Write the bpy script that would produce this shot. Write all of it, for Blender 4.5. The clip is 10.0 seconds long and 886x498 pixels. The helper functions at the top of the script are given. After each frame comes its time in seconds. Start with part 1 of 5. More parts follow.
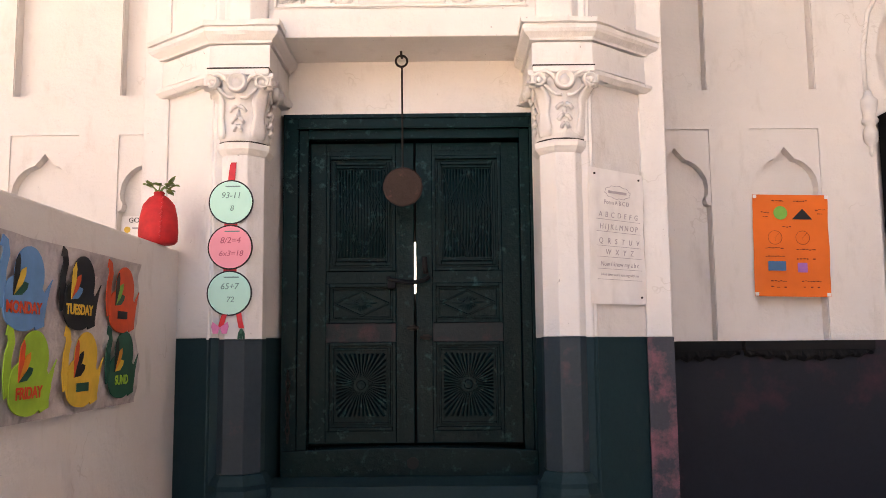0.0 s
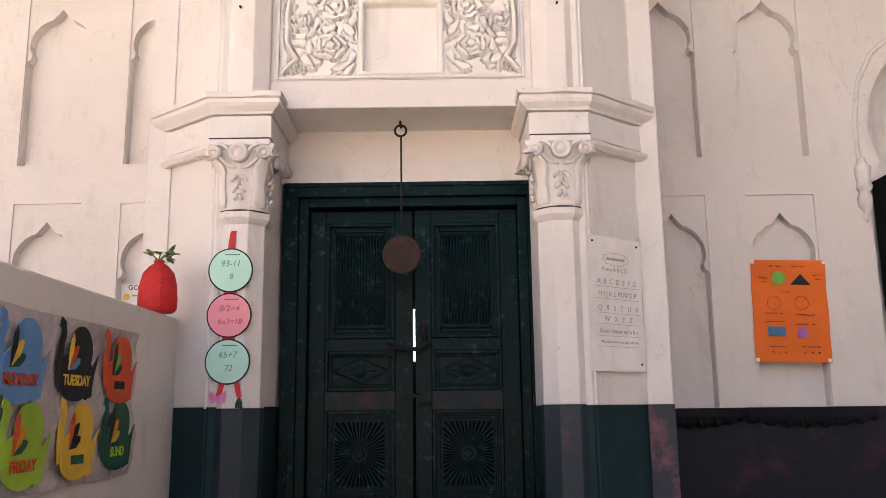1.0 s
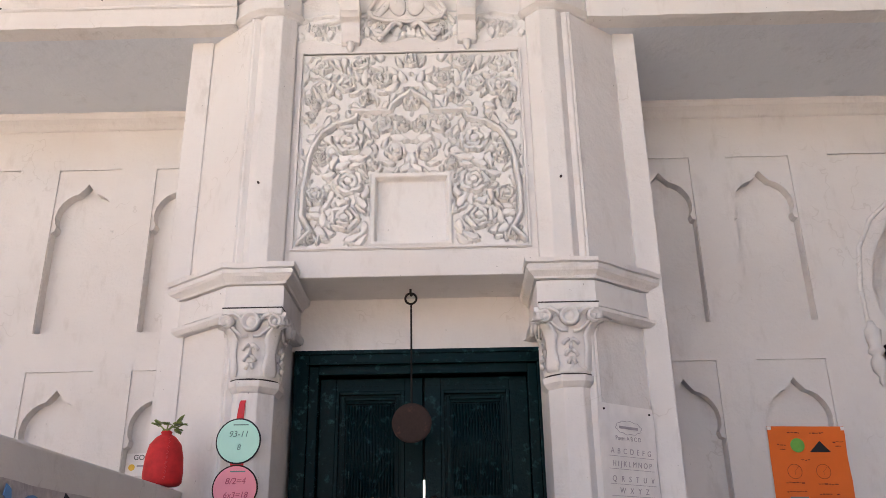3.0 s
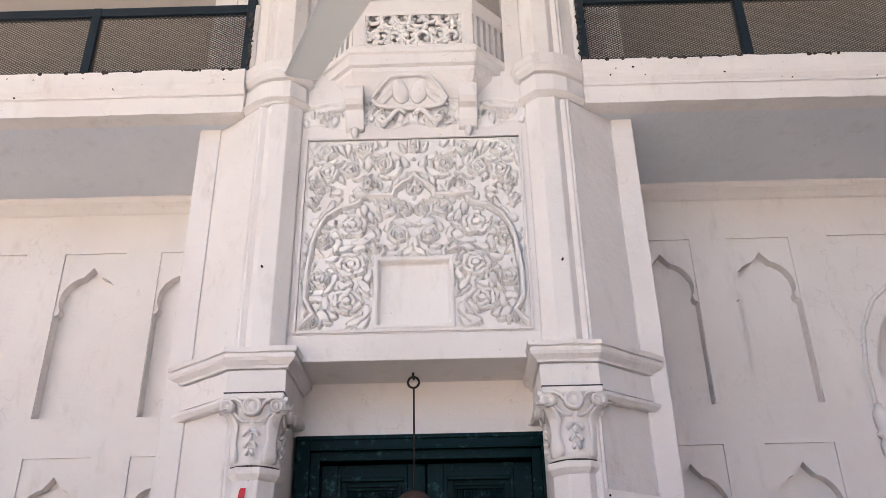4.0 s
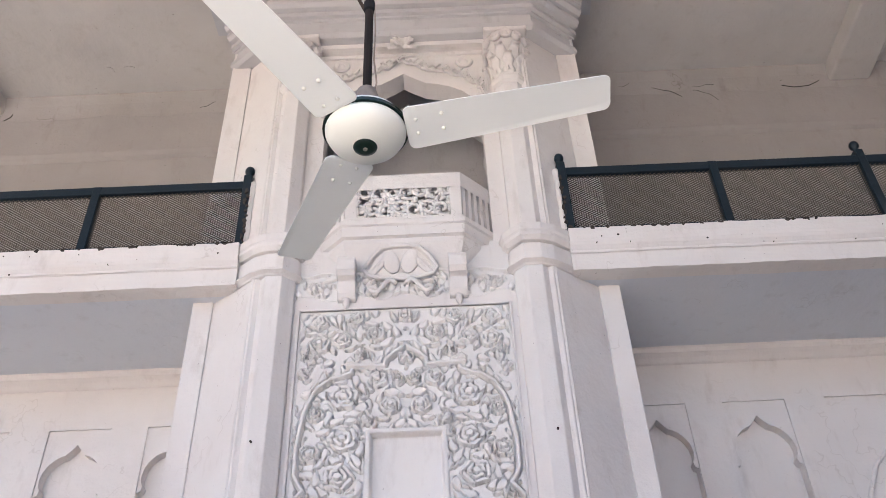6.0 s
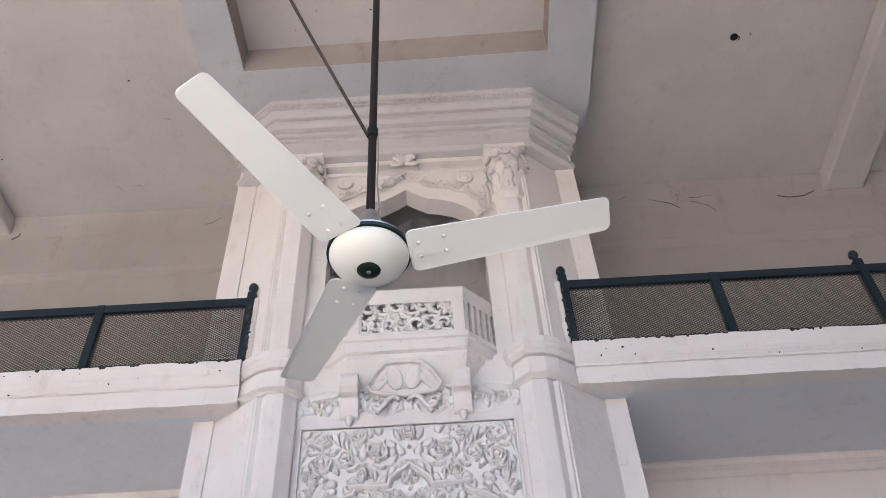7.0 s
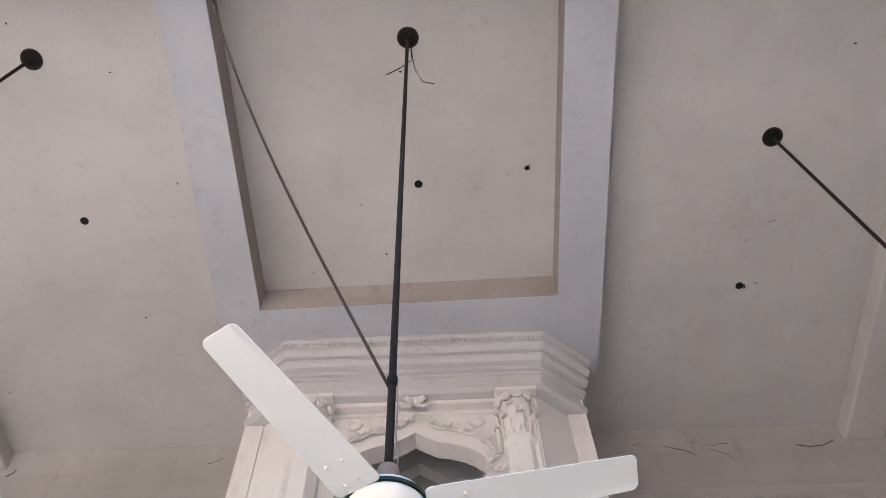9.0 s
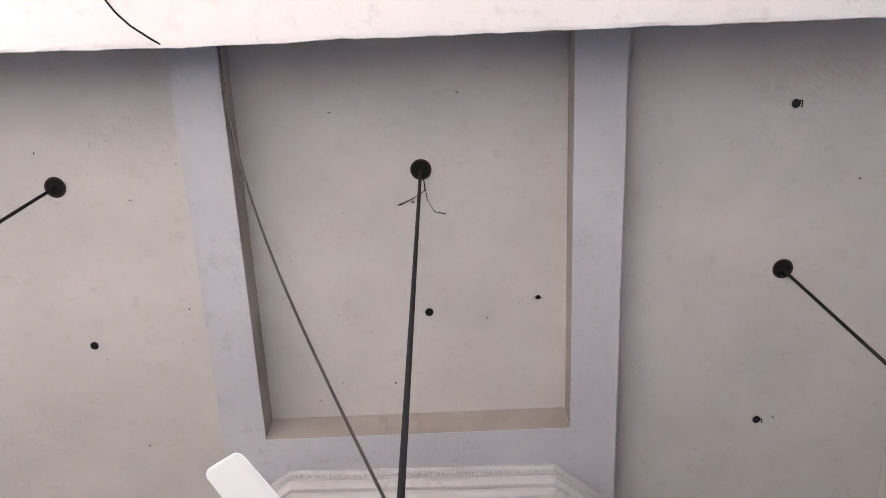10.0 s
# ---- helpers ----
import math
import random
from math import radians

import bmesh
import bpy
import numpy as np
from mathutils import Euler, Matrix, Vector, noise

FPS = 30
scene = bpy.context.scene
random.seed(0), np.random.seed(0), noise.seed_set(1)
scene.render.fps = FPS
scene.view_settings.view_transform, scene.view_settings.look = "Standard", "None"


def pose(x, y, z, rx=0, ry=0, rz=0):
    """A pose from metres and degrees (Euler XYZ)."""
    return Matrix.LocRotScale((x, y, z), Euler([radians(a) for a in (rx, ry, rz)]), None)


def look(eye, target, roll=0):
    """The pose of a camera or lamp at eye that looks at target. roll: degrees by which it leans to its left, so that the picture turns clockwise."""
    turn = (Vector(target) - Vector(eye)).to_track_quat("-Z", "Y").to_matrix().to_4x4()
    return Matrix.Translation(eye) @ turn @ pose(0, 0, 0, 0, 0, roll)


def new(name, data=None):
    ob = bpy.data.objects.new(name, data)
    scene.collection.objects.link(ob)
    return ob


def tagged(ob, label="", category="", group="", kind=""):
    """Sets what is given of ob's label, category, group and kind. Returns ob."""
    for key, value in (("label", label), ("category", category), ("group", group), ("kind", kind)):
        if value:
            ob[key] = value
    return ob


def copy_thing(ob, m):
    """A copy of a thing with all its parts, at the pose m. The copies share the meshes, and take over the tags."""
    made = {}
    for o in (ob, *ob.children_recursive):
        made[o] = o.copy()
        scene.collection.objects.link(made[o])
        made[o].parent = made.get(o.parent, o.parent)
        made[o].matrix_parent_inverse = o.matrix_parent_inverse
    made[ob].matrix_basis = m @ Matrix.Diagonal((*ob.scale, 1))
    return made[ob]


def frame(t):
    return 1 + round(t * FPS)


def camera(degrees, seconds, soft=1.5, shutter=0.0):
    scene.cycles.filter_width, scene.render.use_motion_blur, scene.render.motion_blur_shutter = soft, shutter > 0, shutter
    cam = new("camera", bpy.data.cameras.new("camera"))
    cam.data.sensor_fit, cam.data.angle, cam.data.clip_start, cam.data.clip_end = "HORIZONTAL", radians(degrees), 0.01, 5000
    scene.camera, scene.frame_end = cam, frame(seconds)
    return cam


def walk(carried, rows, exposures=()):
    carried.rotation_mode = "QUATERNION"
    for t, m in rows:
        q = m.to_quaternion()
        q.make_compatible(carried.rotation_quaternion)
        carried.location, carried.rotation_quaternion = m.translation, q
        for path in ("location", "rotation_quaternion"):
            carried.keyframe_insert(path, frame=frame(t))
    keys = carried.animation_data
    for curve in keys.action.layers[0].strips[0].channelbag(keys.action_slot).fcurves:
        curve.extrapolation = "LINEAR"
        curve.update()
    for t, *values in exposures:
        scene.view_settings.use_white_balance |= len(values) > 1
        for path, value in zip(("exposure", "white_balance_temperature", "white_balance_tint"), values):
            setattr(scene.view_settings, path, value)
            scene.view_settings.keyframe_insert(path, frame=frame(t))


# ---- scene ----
cam = camera(55.8, 10.0, soft=0.85)
PATH = [
    (0.0, pose(-0.000, -0.000, 1.200, 96.45, 0.51, 0.22)),
    (0.5, pose(0.002, -0.008, 1.212, 98.36, 0.58, 0.22)),
    (1.0, pose(0.007, -0.017, 1.224, 100.73, 0.69, 0.25)),
    (1.5, pose(0.008, -0.031, 1.231, 103.46, 0.66, 0.26)),
    (2.0, pose(0.009, -0.051, 1.239, 105.73, 0.60, 0.46)),
    (2.5, pose(0.012, -0.058, 1.249, 108.68, 0.66, 0.80)),
    (4.0, pose(0.015, -0.090, 1.273, 117.05, 0.90, 1.29)),
    (4.5, pose(0.014, -0.101, 1.280, 119.64, 0.99, 1.18)),
    (5.0, pose(0.017, -0.101, 1.289, 122.08, 1.48, 1.37)),
    (5.5, pose(0.020, -0.108, 1.300, 124.86, 1.82, 1.41)),
    (7.0, pose(0.020, -0.151, 1.333, 135.55, 2.45, 1.98)),
    (7.5, pose(0.018, -0.162, 1.342, 139.68, 2.34, 2.61)),
    (8.0, pose(0.006, -0.171, 1.353, 143.55, 1.76, 2.30)),
    (8.5, pose(-0.012, -0.176, 1.360, 147.49, 1.36, 1.63)),
    (9.0, pose(-0.025, -0.180, 1.369, 151.64, 1.51, 1.42)),
    (9.5, pose(-0.026, -0.179, 1.371, 156.33, 1.13, 1.26)),
    (10.0, pose(-0.026, -0.179, 1.370, 160.41, 0.61, 1.20)),
]
# exposure drifts as the view tilts from the dark door to the pale ceiling
EXPOSURES = [(0.0, 2.86, 8800, 17), (1.0, 2.48, 8200, 15), (2.5, 2.12, 7400, 12), (4.5, 2.26, 6600, 11), (7.0, 2.02, 6150, 10), (8.5, 1.98, 6050, 10), (9.5, 2.06, 6050, 10), (10.0, 2.18, 6050, 11)]
walk(cam, PATH, EXPOSURES)

# ---- light: open sky over the courtyard behind the camera ----
world = bpy.data.worlds.new("world")
scene.world = world
world.use_nodes = True
wn = world.node_tree
sky = wn.nodes.new("ShaderNodeTexSky")
sky.sky_type = "NISHITA"
sky.sun_disc = False
sky.sun_elevation = radians(62)
sky.sun_rotation = radians(75)
wn.links.new(sky.outputs[0], wn.nodes["Background"].inputs[0])
wn.nodes["Background"].inputs[1].default_value = 0.12
sun_data = bpy.data.lights.new("sun", "SUN")
sun_data.energy, sun_data.angle, sun_data.color = 5.0, radians(0.5), (1.0, 0.94, 0.86)
sun = new("sun", sun_data)
sun.matrix_world = look((0, -6, 20), (-0.44, -6.05, 19.10))

# ---- materials ----
def nodes_of(name, rough=0.8, metal=0.0, spec=0.35):
    m = bpy.data.materials.new(name)
    m.use_nodes = True
    b = m.node_tree.nodes["Principled BSDF"]
    b.inputs["Roughness"].default_value = rough
    b.inputs["Metallic"].default_value = metal
    b.inputs["Specular IOR Level"].default_value = spec
    return m, m.node_tree, b


def ramp(nt, fac, stops):
    r = nt.nodes.new("ShaderNodeValToRGB")
    els = r.color_ramp.elements
    while len(els) < len(stops):
        els.new(0.5)
    for e, (p, c) in zip(els, stops):
        e.position, e.color = p, (*c, 1)
    nt.links.new(fac, r.inputs[0])
    return r.outputs[0]


def noise_at(nt, scale, detail=6, rough=0.6, stretch=(1, 1, 1)):
    g = nt.nodes.new("ShaderNodeNewGeometry")
    mp = nt.nodes.new("ShaderNodeMapping")
    mp.inputs["Scale"].default_value = stretch
    nt.links.new(g.outputs["Position"], mp.inputs[0])
    n = nt.nodes.new("ShaderNodeTexNoise")
    n.inputs["Scale"].default_value, n.inputs["Detail"].default_value, n.inputs["Roughness"].default_value = scale, detail, rough
    nt.links.new(mp.outputs[0], n.inputs["Vector"])
    return n.outputs["Fac"]


def mix(nt, fac, a, b):
    m = nt.nodes.new("ShaderNodeMix")
    m.data_type = "RGBA"
    for sock, v in ((m.inputs[0], fac), (m.inputs[6], a), (m.inputs[7], b)):
        if hasattr(v, "is_linked"):
            nt.links.new(v, sock)
        else:
            sock.default_value = v if isinstance(v, float) else (*v, 1)
    return m.outputs[2]


def bump(nt, bsdf, layers):
    prev = None
    for h, strength, dist in layers:
        n = nt.nodes.new("ShaderNodeBump")
        n.inputs["Strength"].default_value, n.inputs["Distance"].default_value = strength, dist
        nt.links.new(h, n.inputs["Height"])
        if prev:
            nt.links.new(prev, n.inputs["Normal"])
        prev = n.outputs[0]
    nt.links.new(prev, bsdf.inputs["Normal"])


AGED = 0.86   # old limewash returns less light than fresh


def plaster(name, base, stain, dark, chips=0.0, rough=0.85, cracks=0.35):
    """Old limewash: brush mottling, faint stains and a few chips."""
    m, nt, b = nodes_of(name, rough)
    base, stain, dark = (tuple(AGED * v for v in c) for c in (base, stain, dark))
    soft = noise_at(nt, 1.3, 5, 0.55)
    c = mix(nt, ramp(nt, soft, [(0.35, (0, 0, 0)), (0.75, (1, 1, 1))]), base, stain)
    streak = noise_at(nt, 6, 8, 0.65, (1, 1, 0.35))
    c = mix(nt, ramp(nt, streak, [(0.56, (0, 0, 0)), (0.80, (0.55, 0.55, 0.55))]), c, dark)
    spots = noise_at(nt, 34, 3, 0.5)
    c = mix(nt, ramp(nt, spots, [(0.735, (0, 0, 0)), (0.76, (chips, chips, chips))]), c, (0.12, 0.10, 0.09))
    # hairline cracks and peeled scratches in patches
    line = noise_at(nt, 4.2, 3, 0.55)
    thin = ramp(nt, line, [(0.488, (0, 0, 0)), (0.497, (1, 1, 1)), (0.503, (1, 1, 1)), (0.512, (0, 0, 0))])
    where = ramp(nt, noise_at(nt, 2.1, 2, 0.5, (1, 1.3, 1)), [(0.60, (0, 0, 0)), (0.66, (cracks, cracks, cracks))])
    both = nt.nodes.new("ShaderNodeMix")
    both.data_type, both.blend_type = "RGBA", "MULTIPLY"
    both.inputs[0].default_value = 1.0
    nt.links.new(thin, both.inputs[6])
    nt.links.new(where, both.inputs[7])
    c = mix(nt, both.outputs[2], c, dark)
    nt.links.new(c, b.inputs["Base Color"])
    bump(nt, b, [(noise_at(nt, 9, 6, 0.6), 0.55, 0.02), (noise_at(nt, 60, 5, 0.6), 0.30, 0.004)])
    return m


def paint(name, base, worn, wear=0.6, rough=0.45, scale=5.0, bumpy=0.25, spec=0.22):
    m, nt, b = nodes_of(name, rough, 0.0, spec)
    w = noise_at(nt, scale, 8, 0.65)
    c = mix(nt, ramp(nt, w, [(wear, (0, 0, 0)), (wear + 0.16, (1, 1, 1))]), base, worn)
    c = mix(nt, ramp(nt, noise_at(nt, 40, 6, 0.7), [(0.45, (0, 0, 0)), (0.8, (0.5, 0.5, 0.5))]), c, tuple(0.5 * v for v in base))
    nt.links.new(c, b.inputs["Base Color"])
    bump(nt, b, [(w, bumpy, 0.01), (noise_at(nt, 80, 4, 0.6), bumpy, 0.003)])
    return m


def plain(name, col, rough=0.6, metal=0.0, vary=0.12, scale=12.0):
    m, nt, b = nodes_of(name, rough, metal)
    n = noise_at(nt, scale, 6, 0.6)
    c = mix(nt, ramp(nt, n, [(0.3, (0, 0, 0)), (0.75, (1, 1, 1))]), col, tuple(v * (1 - vary * 2) for v in col))
    nt.links.new(c, b.inputs["Base Color"])
    bump(nt, b, [(n, 0.12, 0.004)])
    return m


WHITE = plaster("whitewash", (0.80, 0.765, 0.745), (0.74, 0.69, 0.665), (0.50, 0.44, 0.40), 0.5)
WALLW = plaster("wall_whitewash", (0.79, 0.745, 0.72), (0.73, 0.675, 0.645), (0.52, 0.46, 0.42), 0.2)
# Blue skylight under the gallery is tinted into this colour.
SOFFIT = plaster("sky_tinted_limewash", (0.72, 0.745, 0.79), (0.68, 0.70, 0.75), (0.50, 0.50, 0.52), 0.15)
# Stained; base also set below the walls to hold the ceiling's weaker light.
CEIL = plaster("dimmed_ceiling_limewash", (0.62, 0.595, 0.575), (0.535, 0.515, 0.50), (0.46, 0.42, 0.385), 0.6, 0.85, 0.25)
# Brown stain, darkened further to hold the shade of the beam sides.
STAIN_SHADE = plaster("stained_shaded_limewash", (0.42, 0.38, 0.355), (0.31, 0.27, 0.24), (0.15, 0.12, 0.095), 0.6)
# Gallery shade is set into this low base, on top of its stains.
GALW = plaster("shaded_gallery_limewash", (0.42, 0.395, 0.38), (0.37, 0.345, 0.33), (0.32, 0.28, 0.25), 0.6)
INNER = plaster("inner_room_limewash", (0.72, 0.70, 0.70), (0.66, 0.64, 0.63), (0.42, 0.38, 0.36), 0.3)
SLATE = paint("slate_dado_paint", (0.009, 0.029, 0.035), (0.022, 0.041, 0.046), 0.60, 0.5, 5.0, 0.25, 0.13)
SLATEP = paint("worn_slate_dado_paint", (0.026, 0.040, 0.050), (0.10, 0.055, 0.068), 0.60, 0.45, 7.0)
STRIPP = paint("pink_rubbed_dado_paint", (0.040, 0.045, 0.058), (0.21, 0.085, 0.105), 0.45, 0.5, 6.0)
# Dim bluish light on the undersides is set into this colour.
BEAM = plaster("shaded_beam_limewash", (0.56, 0.57, 0.605), (0.50, 0.505, 0.54), (0.36, 0.35, 0.35), 0.3)
# Whitewash again, lowered to carry the weaker light near the ceiling.
CORN = plaster("dimmed_cornice_whitewash", (0.58, 0.57, 0.575), (0.52, 0.505, 0.505), (0.32, 0.30, 0.29), 0.3)
CARVED = plaster("carved_whitewash", (0.85, 0.825, 0.805), (0.81, 0.775, 0.75), (0.55, 0.49, 0.45), 0.25)
# Court glare on the front beam is set into this raised white.
LITBEAM = plaster("lit_beam_whitewash", (0.88, 0.86, 0.86), (0.85, 0.83, 0.83), (0.6, 0.56, 0.54), 0.2)
BLACKD = paint("dark_wall_dado_paint", (0.010, 0.013, 0.021), (0.050, 0.022, 0.032), 0.58, 0.6, 2.2)
# Lighter second colour: worn patches that also paint in gloss highlights.
DOORG = paint("dark_green_door_paint", (0.0012, 0.0118, 0.0135), (0.022, 0.066, 0.070), 0.57, 0.24, 18.0, 0.5, 0.08)
DOORW = paint("worn_door_rail_paint", (0.008, 0.014, 0.016), (0.045, 0.020, 0.022), 0.52, 0.55, 6.0, 0.4)
RAIL = paint("slate_blue_rail_paint", (0.012, 0.021, 0.030), (0.026, 0.038, 0.046), 0.62, 0.45, 9.0)
MESHM = plain("grey_wire_mesh", (0.12, 0.105, 0.092), 0.65, 0.3)
DIRT = plain("exposed_dark_mortar", (0.075, 0.062, 0.055), 0.95, 0, 0.3, 30)
RUST = paint("rusted_iron", (0.034, 0.019, 0.015), (0.15, 0.062, 0.045), 0.60, 0.70, 14.0, 0.5)
IRON = plain("dark_iron_rod", (0.014, 0.009, 0.007), 0.9, 0.0)
BLACK = plain("black_gap", (0.006, 0.006, 0.007), 0.9)
FLOORM = plain("worn_stone_floor", (0.165, 0.148, 0.137), 0.7, 0, 0.2, 3.0)
COURT = plain("sunlit_court_paving", (0.70, 0.63, 0.57), 0.9, 0, 0.08, 1.5)
# Brick tone of the unseen court walls, chosen to limit their bounce.
BRICKW = plain("unseen_court_brick", (0.48, 0.39, 0.33), 0.9, 0, 0.15, 4.0)

# ---- geometry helpers ----
def box(bm, x0, x1, y0, y1, z0, z1):
    v = [bm.verts.new((x, y, z)) for z in (z0, z1) for y in (y0, y1) for x in (x0, x1)]
    for f in ((0, 2, 3, 1), (4, 5, 7, 6), (0, 1, 5, 4), (2, 6, 7, 3), (0, 4, 6, 2), (1, 3, 7, 5)):
        bm.faces.new([v[i] for i in f])
    return v


def loft(bm, loops, cap=True):
    """Skin between closed loops of points with equal counts."""
    rings = [[bm.verts.new(p) for p in loop] for loop in loops]
    n = len(rings[0])
    for a, b in zip(rings, rings[1:]):
        for i in range(n):
            bm.faces.new((a[i], a[(i + 1) % n], b[(i + 1) % n], b[i]))
    if cap:
        bm.faces.new(rings[0][::-1])
        bm.faces.new(rings[-1])
    return rings


def prism(bm, plan, z0, z1):
    loft(bm, [[(x, y, z) for x, y in plan] for z in (z0, z1)])


def offset_path(path, d):
    """The open polyline moved d to its right-hand side, mitred."""
    out = []
    for i, p in enumerate(path):
        ns = []
        for a, b in ((i - 1, i), (i, i + 1)):
            if a >= 0 and b < len(path):
                v = Vector(path[b]) - Vector(path[a])
                v.normalize()
                ns.append(Vector((v.y, -v.x)))
        n = ns[0] if len(ns) == 1 else (ns[0] + ns[1]).normalized()
        k = 1.0 if len(ns) == 1 else 1.0 / max(0.4, n.dot(ns[0]))
        out.append((p[0] + n.x * d * k, p[1] + n.y * d * k))
    return out


def sweep(bm, path, profile, back=0.06, wob=0.0028):
    """A hand-run moulding: profile rows of (offset, z) carried along a plan polyline, closed at the back and ends."""
    dense = []
    for a, b in zip(path, path[1:]):
        n = max(1, int(math.hypot(b[0] - a[0], b[1] - a[1]) / 0.05))
        dense += [(a[0] + (b[0] - a[0]) * i / n, a[1] + (b[1] - a[1]) * i / n) for i in range(n)]
    dense.append(path[-1])
    rows = [(-back, profile[0][1])] + list(profile) + [(-back, profile[-1][1])]
    lines = []
    for k, (o, z) in enumerate(rows):
        line = []
        for x, y in offset_path(dense, o):
            w = wob * noise.noise((x * 9, y * 9, k * 0.7)) + wob * 1.2 * noise.noise((x * 2.2, y * 2.2, z))
            line.append((x, y + w, z + wob * 1.3 * noise.noise((x * 7 + 5, y * 7, k * 0.9))))
        lines.append(line)
    loft(bm, [[line[i] for line in lines] for i in range(len(dense))])


def plate(bm, outer, holes, place):
    """A flat sheet with holes: loops of 2D points, placed in space by place(u, v)."""
    edges = []
    for loop in (outer, *holes):
        vs = [bm.verts.new(place(*p)) for p in loop]
        edges += [bm.edges.new((vs[i], vs[(i + 1) % len(vs)])) for i in range(len(vs))]
    bmesh.ops.triangle_fill(bm, use_beauty=True, use_dissolve=False, edges=edges)


def rim(bm, loop, a, b):
    """The side walls of an opening: a loop placed by a and by b."""
    p, q = [bm.verts.new(a(*k)) for k in loop], [bm.verts.new(b(*k)) for k in loop]
    for i in range(len(loop)):
        j = (i + 1) % len(loop)
        bm.faces.new((p[i], p[j], q[j], q[i]))


def mesh_of(name, bm, mat, smooth=False):
    bmesh.ops.recalc_face_normals(bm, faces=bm.faces[:])
    me = bpy.data.meshes.new(name)
    bm.to_mesh(me)
    bm.free()
    me.materials.append(mat)
    if smooth:
        me.polygons.foreach_set("use_smooth", [True] * len(me.polygons))
    return me


def part(name, bm, mat, parent, label="", smooth=False):
    ob = new(name, mesh_of(name, bm, mat, smooth))
    ob.parent = parent
    if label:
        tagged(ob, label)
    return ob


def soften(ob, width=0.006, segments=2):
    m = ob.modifiers.new("worn_edges", "BEVEL")
    m.width, m.segments, m.limit_method, m.angle_limit = width, segments, "ANGLE", radians(40)
    return ob


def thing(name, label, category, kind="", group=""):
    return tagged(new(name), label, category, group, kind)


def setting(name, bm, mat, label, category):
    return tagged(new(name, mesh_of(name, bm, mat)), label, category, "", "structure")


def tube(bm, pts, r, n=8):
    """A round bar along points."""
    pts = [Vector(p) for p in pts]
    loops = []
    for i, p in enumerate(pts):
        d = (pts[min(i + 1, len(pts) - 1)] - pts[max(i - 1, 0)]).normalized()
        s = d.cross(Vector((0.3, 1, 0.1)) if abs(d.y) < 0.9 else Vector((1, 0, 0.1))).normalized()
        t = d.cross(s)
        loops.append([p + r * (math.cos(k * 2 * math.pi / n) * s + math.sin(k * 2 * math.pi / n) * t) for k in range(n)])
    loft(bm, loops)


def lathe(bm, prof, cx, cy, n=24):
    loft(bm, [[(cx + r * math.cos(2 * math.pi * k / n), cy + r * math.sin(2 * math.pi * k / n), z) for k in range(n)] for r, z in prof])


CX = -0.235   # middle of the bay
def mirror(plan):
    return [(2 * CX - x, y) for x, y in reversed(plan)]


# ---- ground and shell ----
bm = bmesh.new()
box(bm, -60, 60, -60, 60, -0.3, 0.0)
setting("ground", bm, COURT, "sunlit pale paving of the open court", "paving")
bm = bmesh.new()
box(bm, -12.5, 6.5, 0.2, 6.3, 0.004, 0.05)
setting("floor", bm, FLOORM, "worn stone floor of the hall", "floor")

# Unseen walls, added with heights that block and steer the court light.
bm = bmesh.new()
box(bm, -18, 6.2, -15.4, -15.0, 0, 6.0)
box(bm, -18.4, -18, -15, 0.2, 0, 6.0)
box(bm, 6.2, 6.6, -15, 0.2, 0, 9.6)
box(bm, -18, -12.4, 0.2, 0.6, 0, 8.5)
setting("wall_court", bm, BRICKW, "unseen plain walls added round the court to shape its light", "wall")

# main wall with its tiers of blind cusped niches
WY = 5.70
def cusped(cx, half, z0, spring, apex):
    """Outline of a cusped niche, widest at the jambs."""
    h = apex - spring
    right = [(half, z0), (half, spring), (0.90 * half, spring + 0.03 * h), (0.86 * half, spring + 0.12 * h), (0.93 * half, spring + 0.20 * h),
             (0.95 * half, spring + 0.32 * h), (0.90 * half, spring + 0.47 * h), (0.78 * half, spring + 0.60 * h), (0.62 * half, spring + 0.70 * h),
             (0.44 * half, spring + 0.765 * h), (0.30 * half, spring + 0.79 * h), (0.24 * half, spring + 0.83 * h), (0.13 * half, spring + 0.90 * h), (0.05 * half, spring + 0.96 * h)]
    return [(cx + u, z) for u, z in right] + [(cx, apex)] + [(cx - u, z) for u, z in reversed(right)]


def rect(x0, x1, z0, z1):
    return [(x0, z0), (x1, z0), (x1, z1), (x0, z1)]


NICHES = [(c, z0, top, spring, apex) for c in (-2.786, -2.03, 1.60, 2.362)
          for z0, top, spring, apex in ((1.205, 2.667, 2.13, 2.54), (2.948, 4.262, 3.745, 4.145))]
bm = bmesh.new()
at = lambda y: (lambda u, v: (u, y, v))
BIG = [(2.905, 4.60), (-5.02, -3.33)]
holes = [rect(c - 0.24, c + 0.24, z0, top) for c, z0, top, s, a in NICHES] + [rect(x0, x1, 1.205, 4.27) for x0, x1 in BIG]
plate(bm, rect(-12.5, 6.5, 1.2, 4.9), holes, at(WY))
for c, z0, top, spring, apex in NICHES:
    r = rect(c - 0.24, c + 0.24, z0, top)
    a = cusped(c, 0.236, z0 + 0.003, spring, apex)
    rim(bm, r, at(WY), at(WY + 0.015))
    plate(bm, r, [a], at(WY + 0.015))
    rim(bm, a, at(WY + 0.015), at(WY + 0.10))
    plate(bm, a, [], at(WY + 0.10))
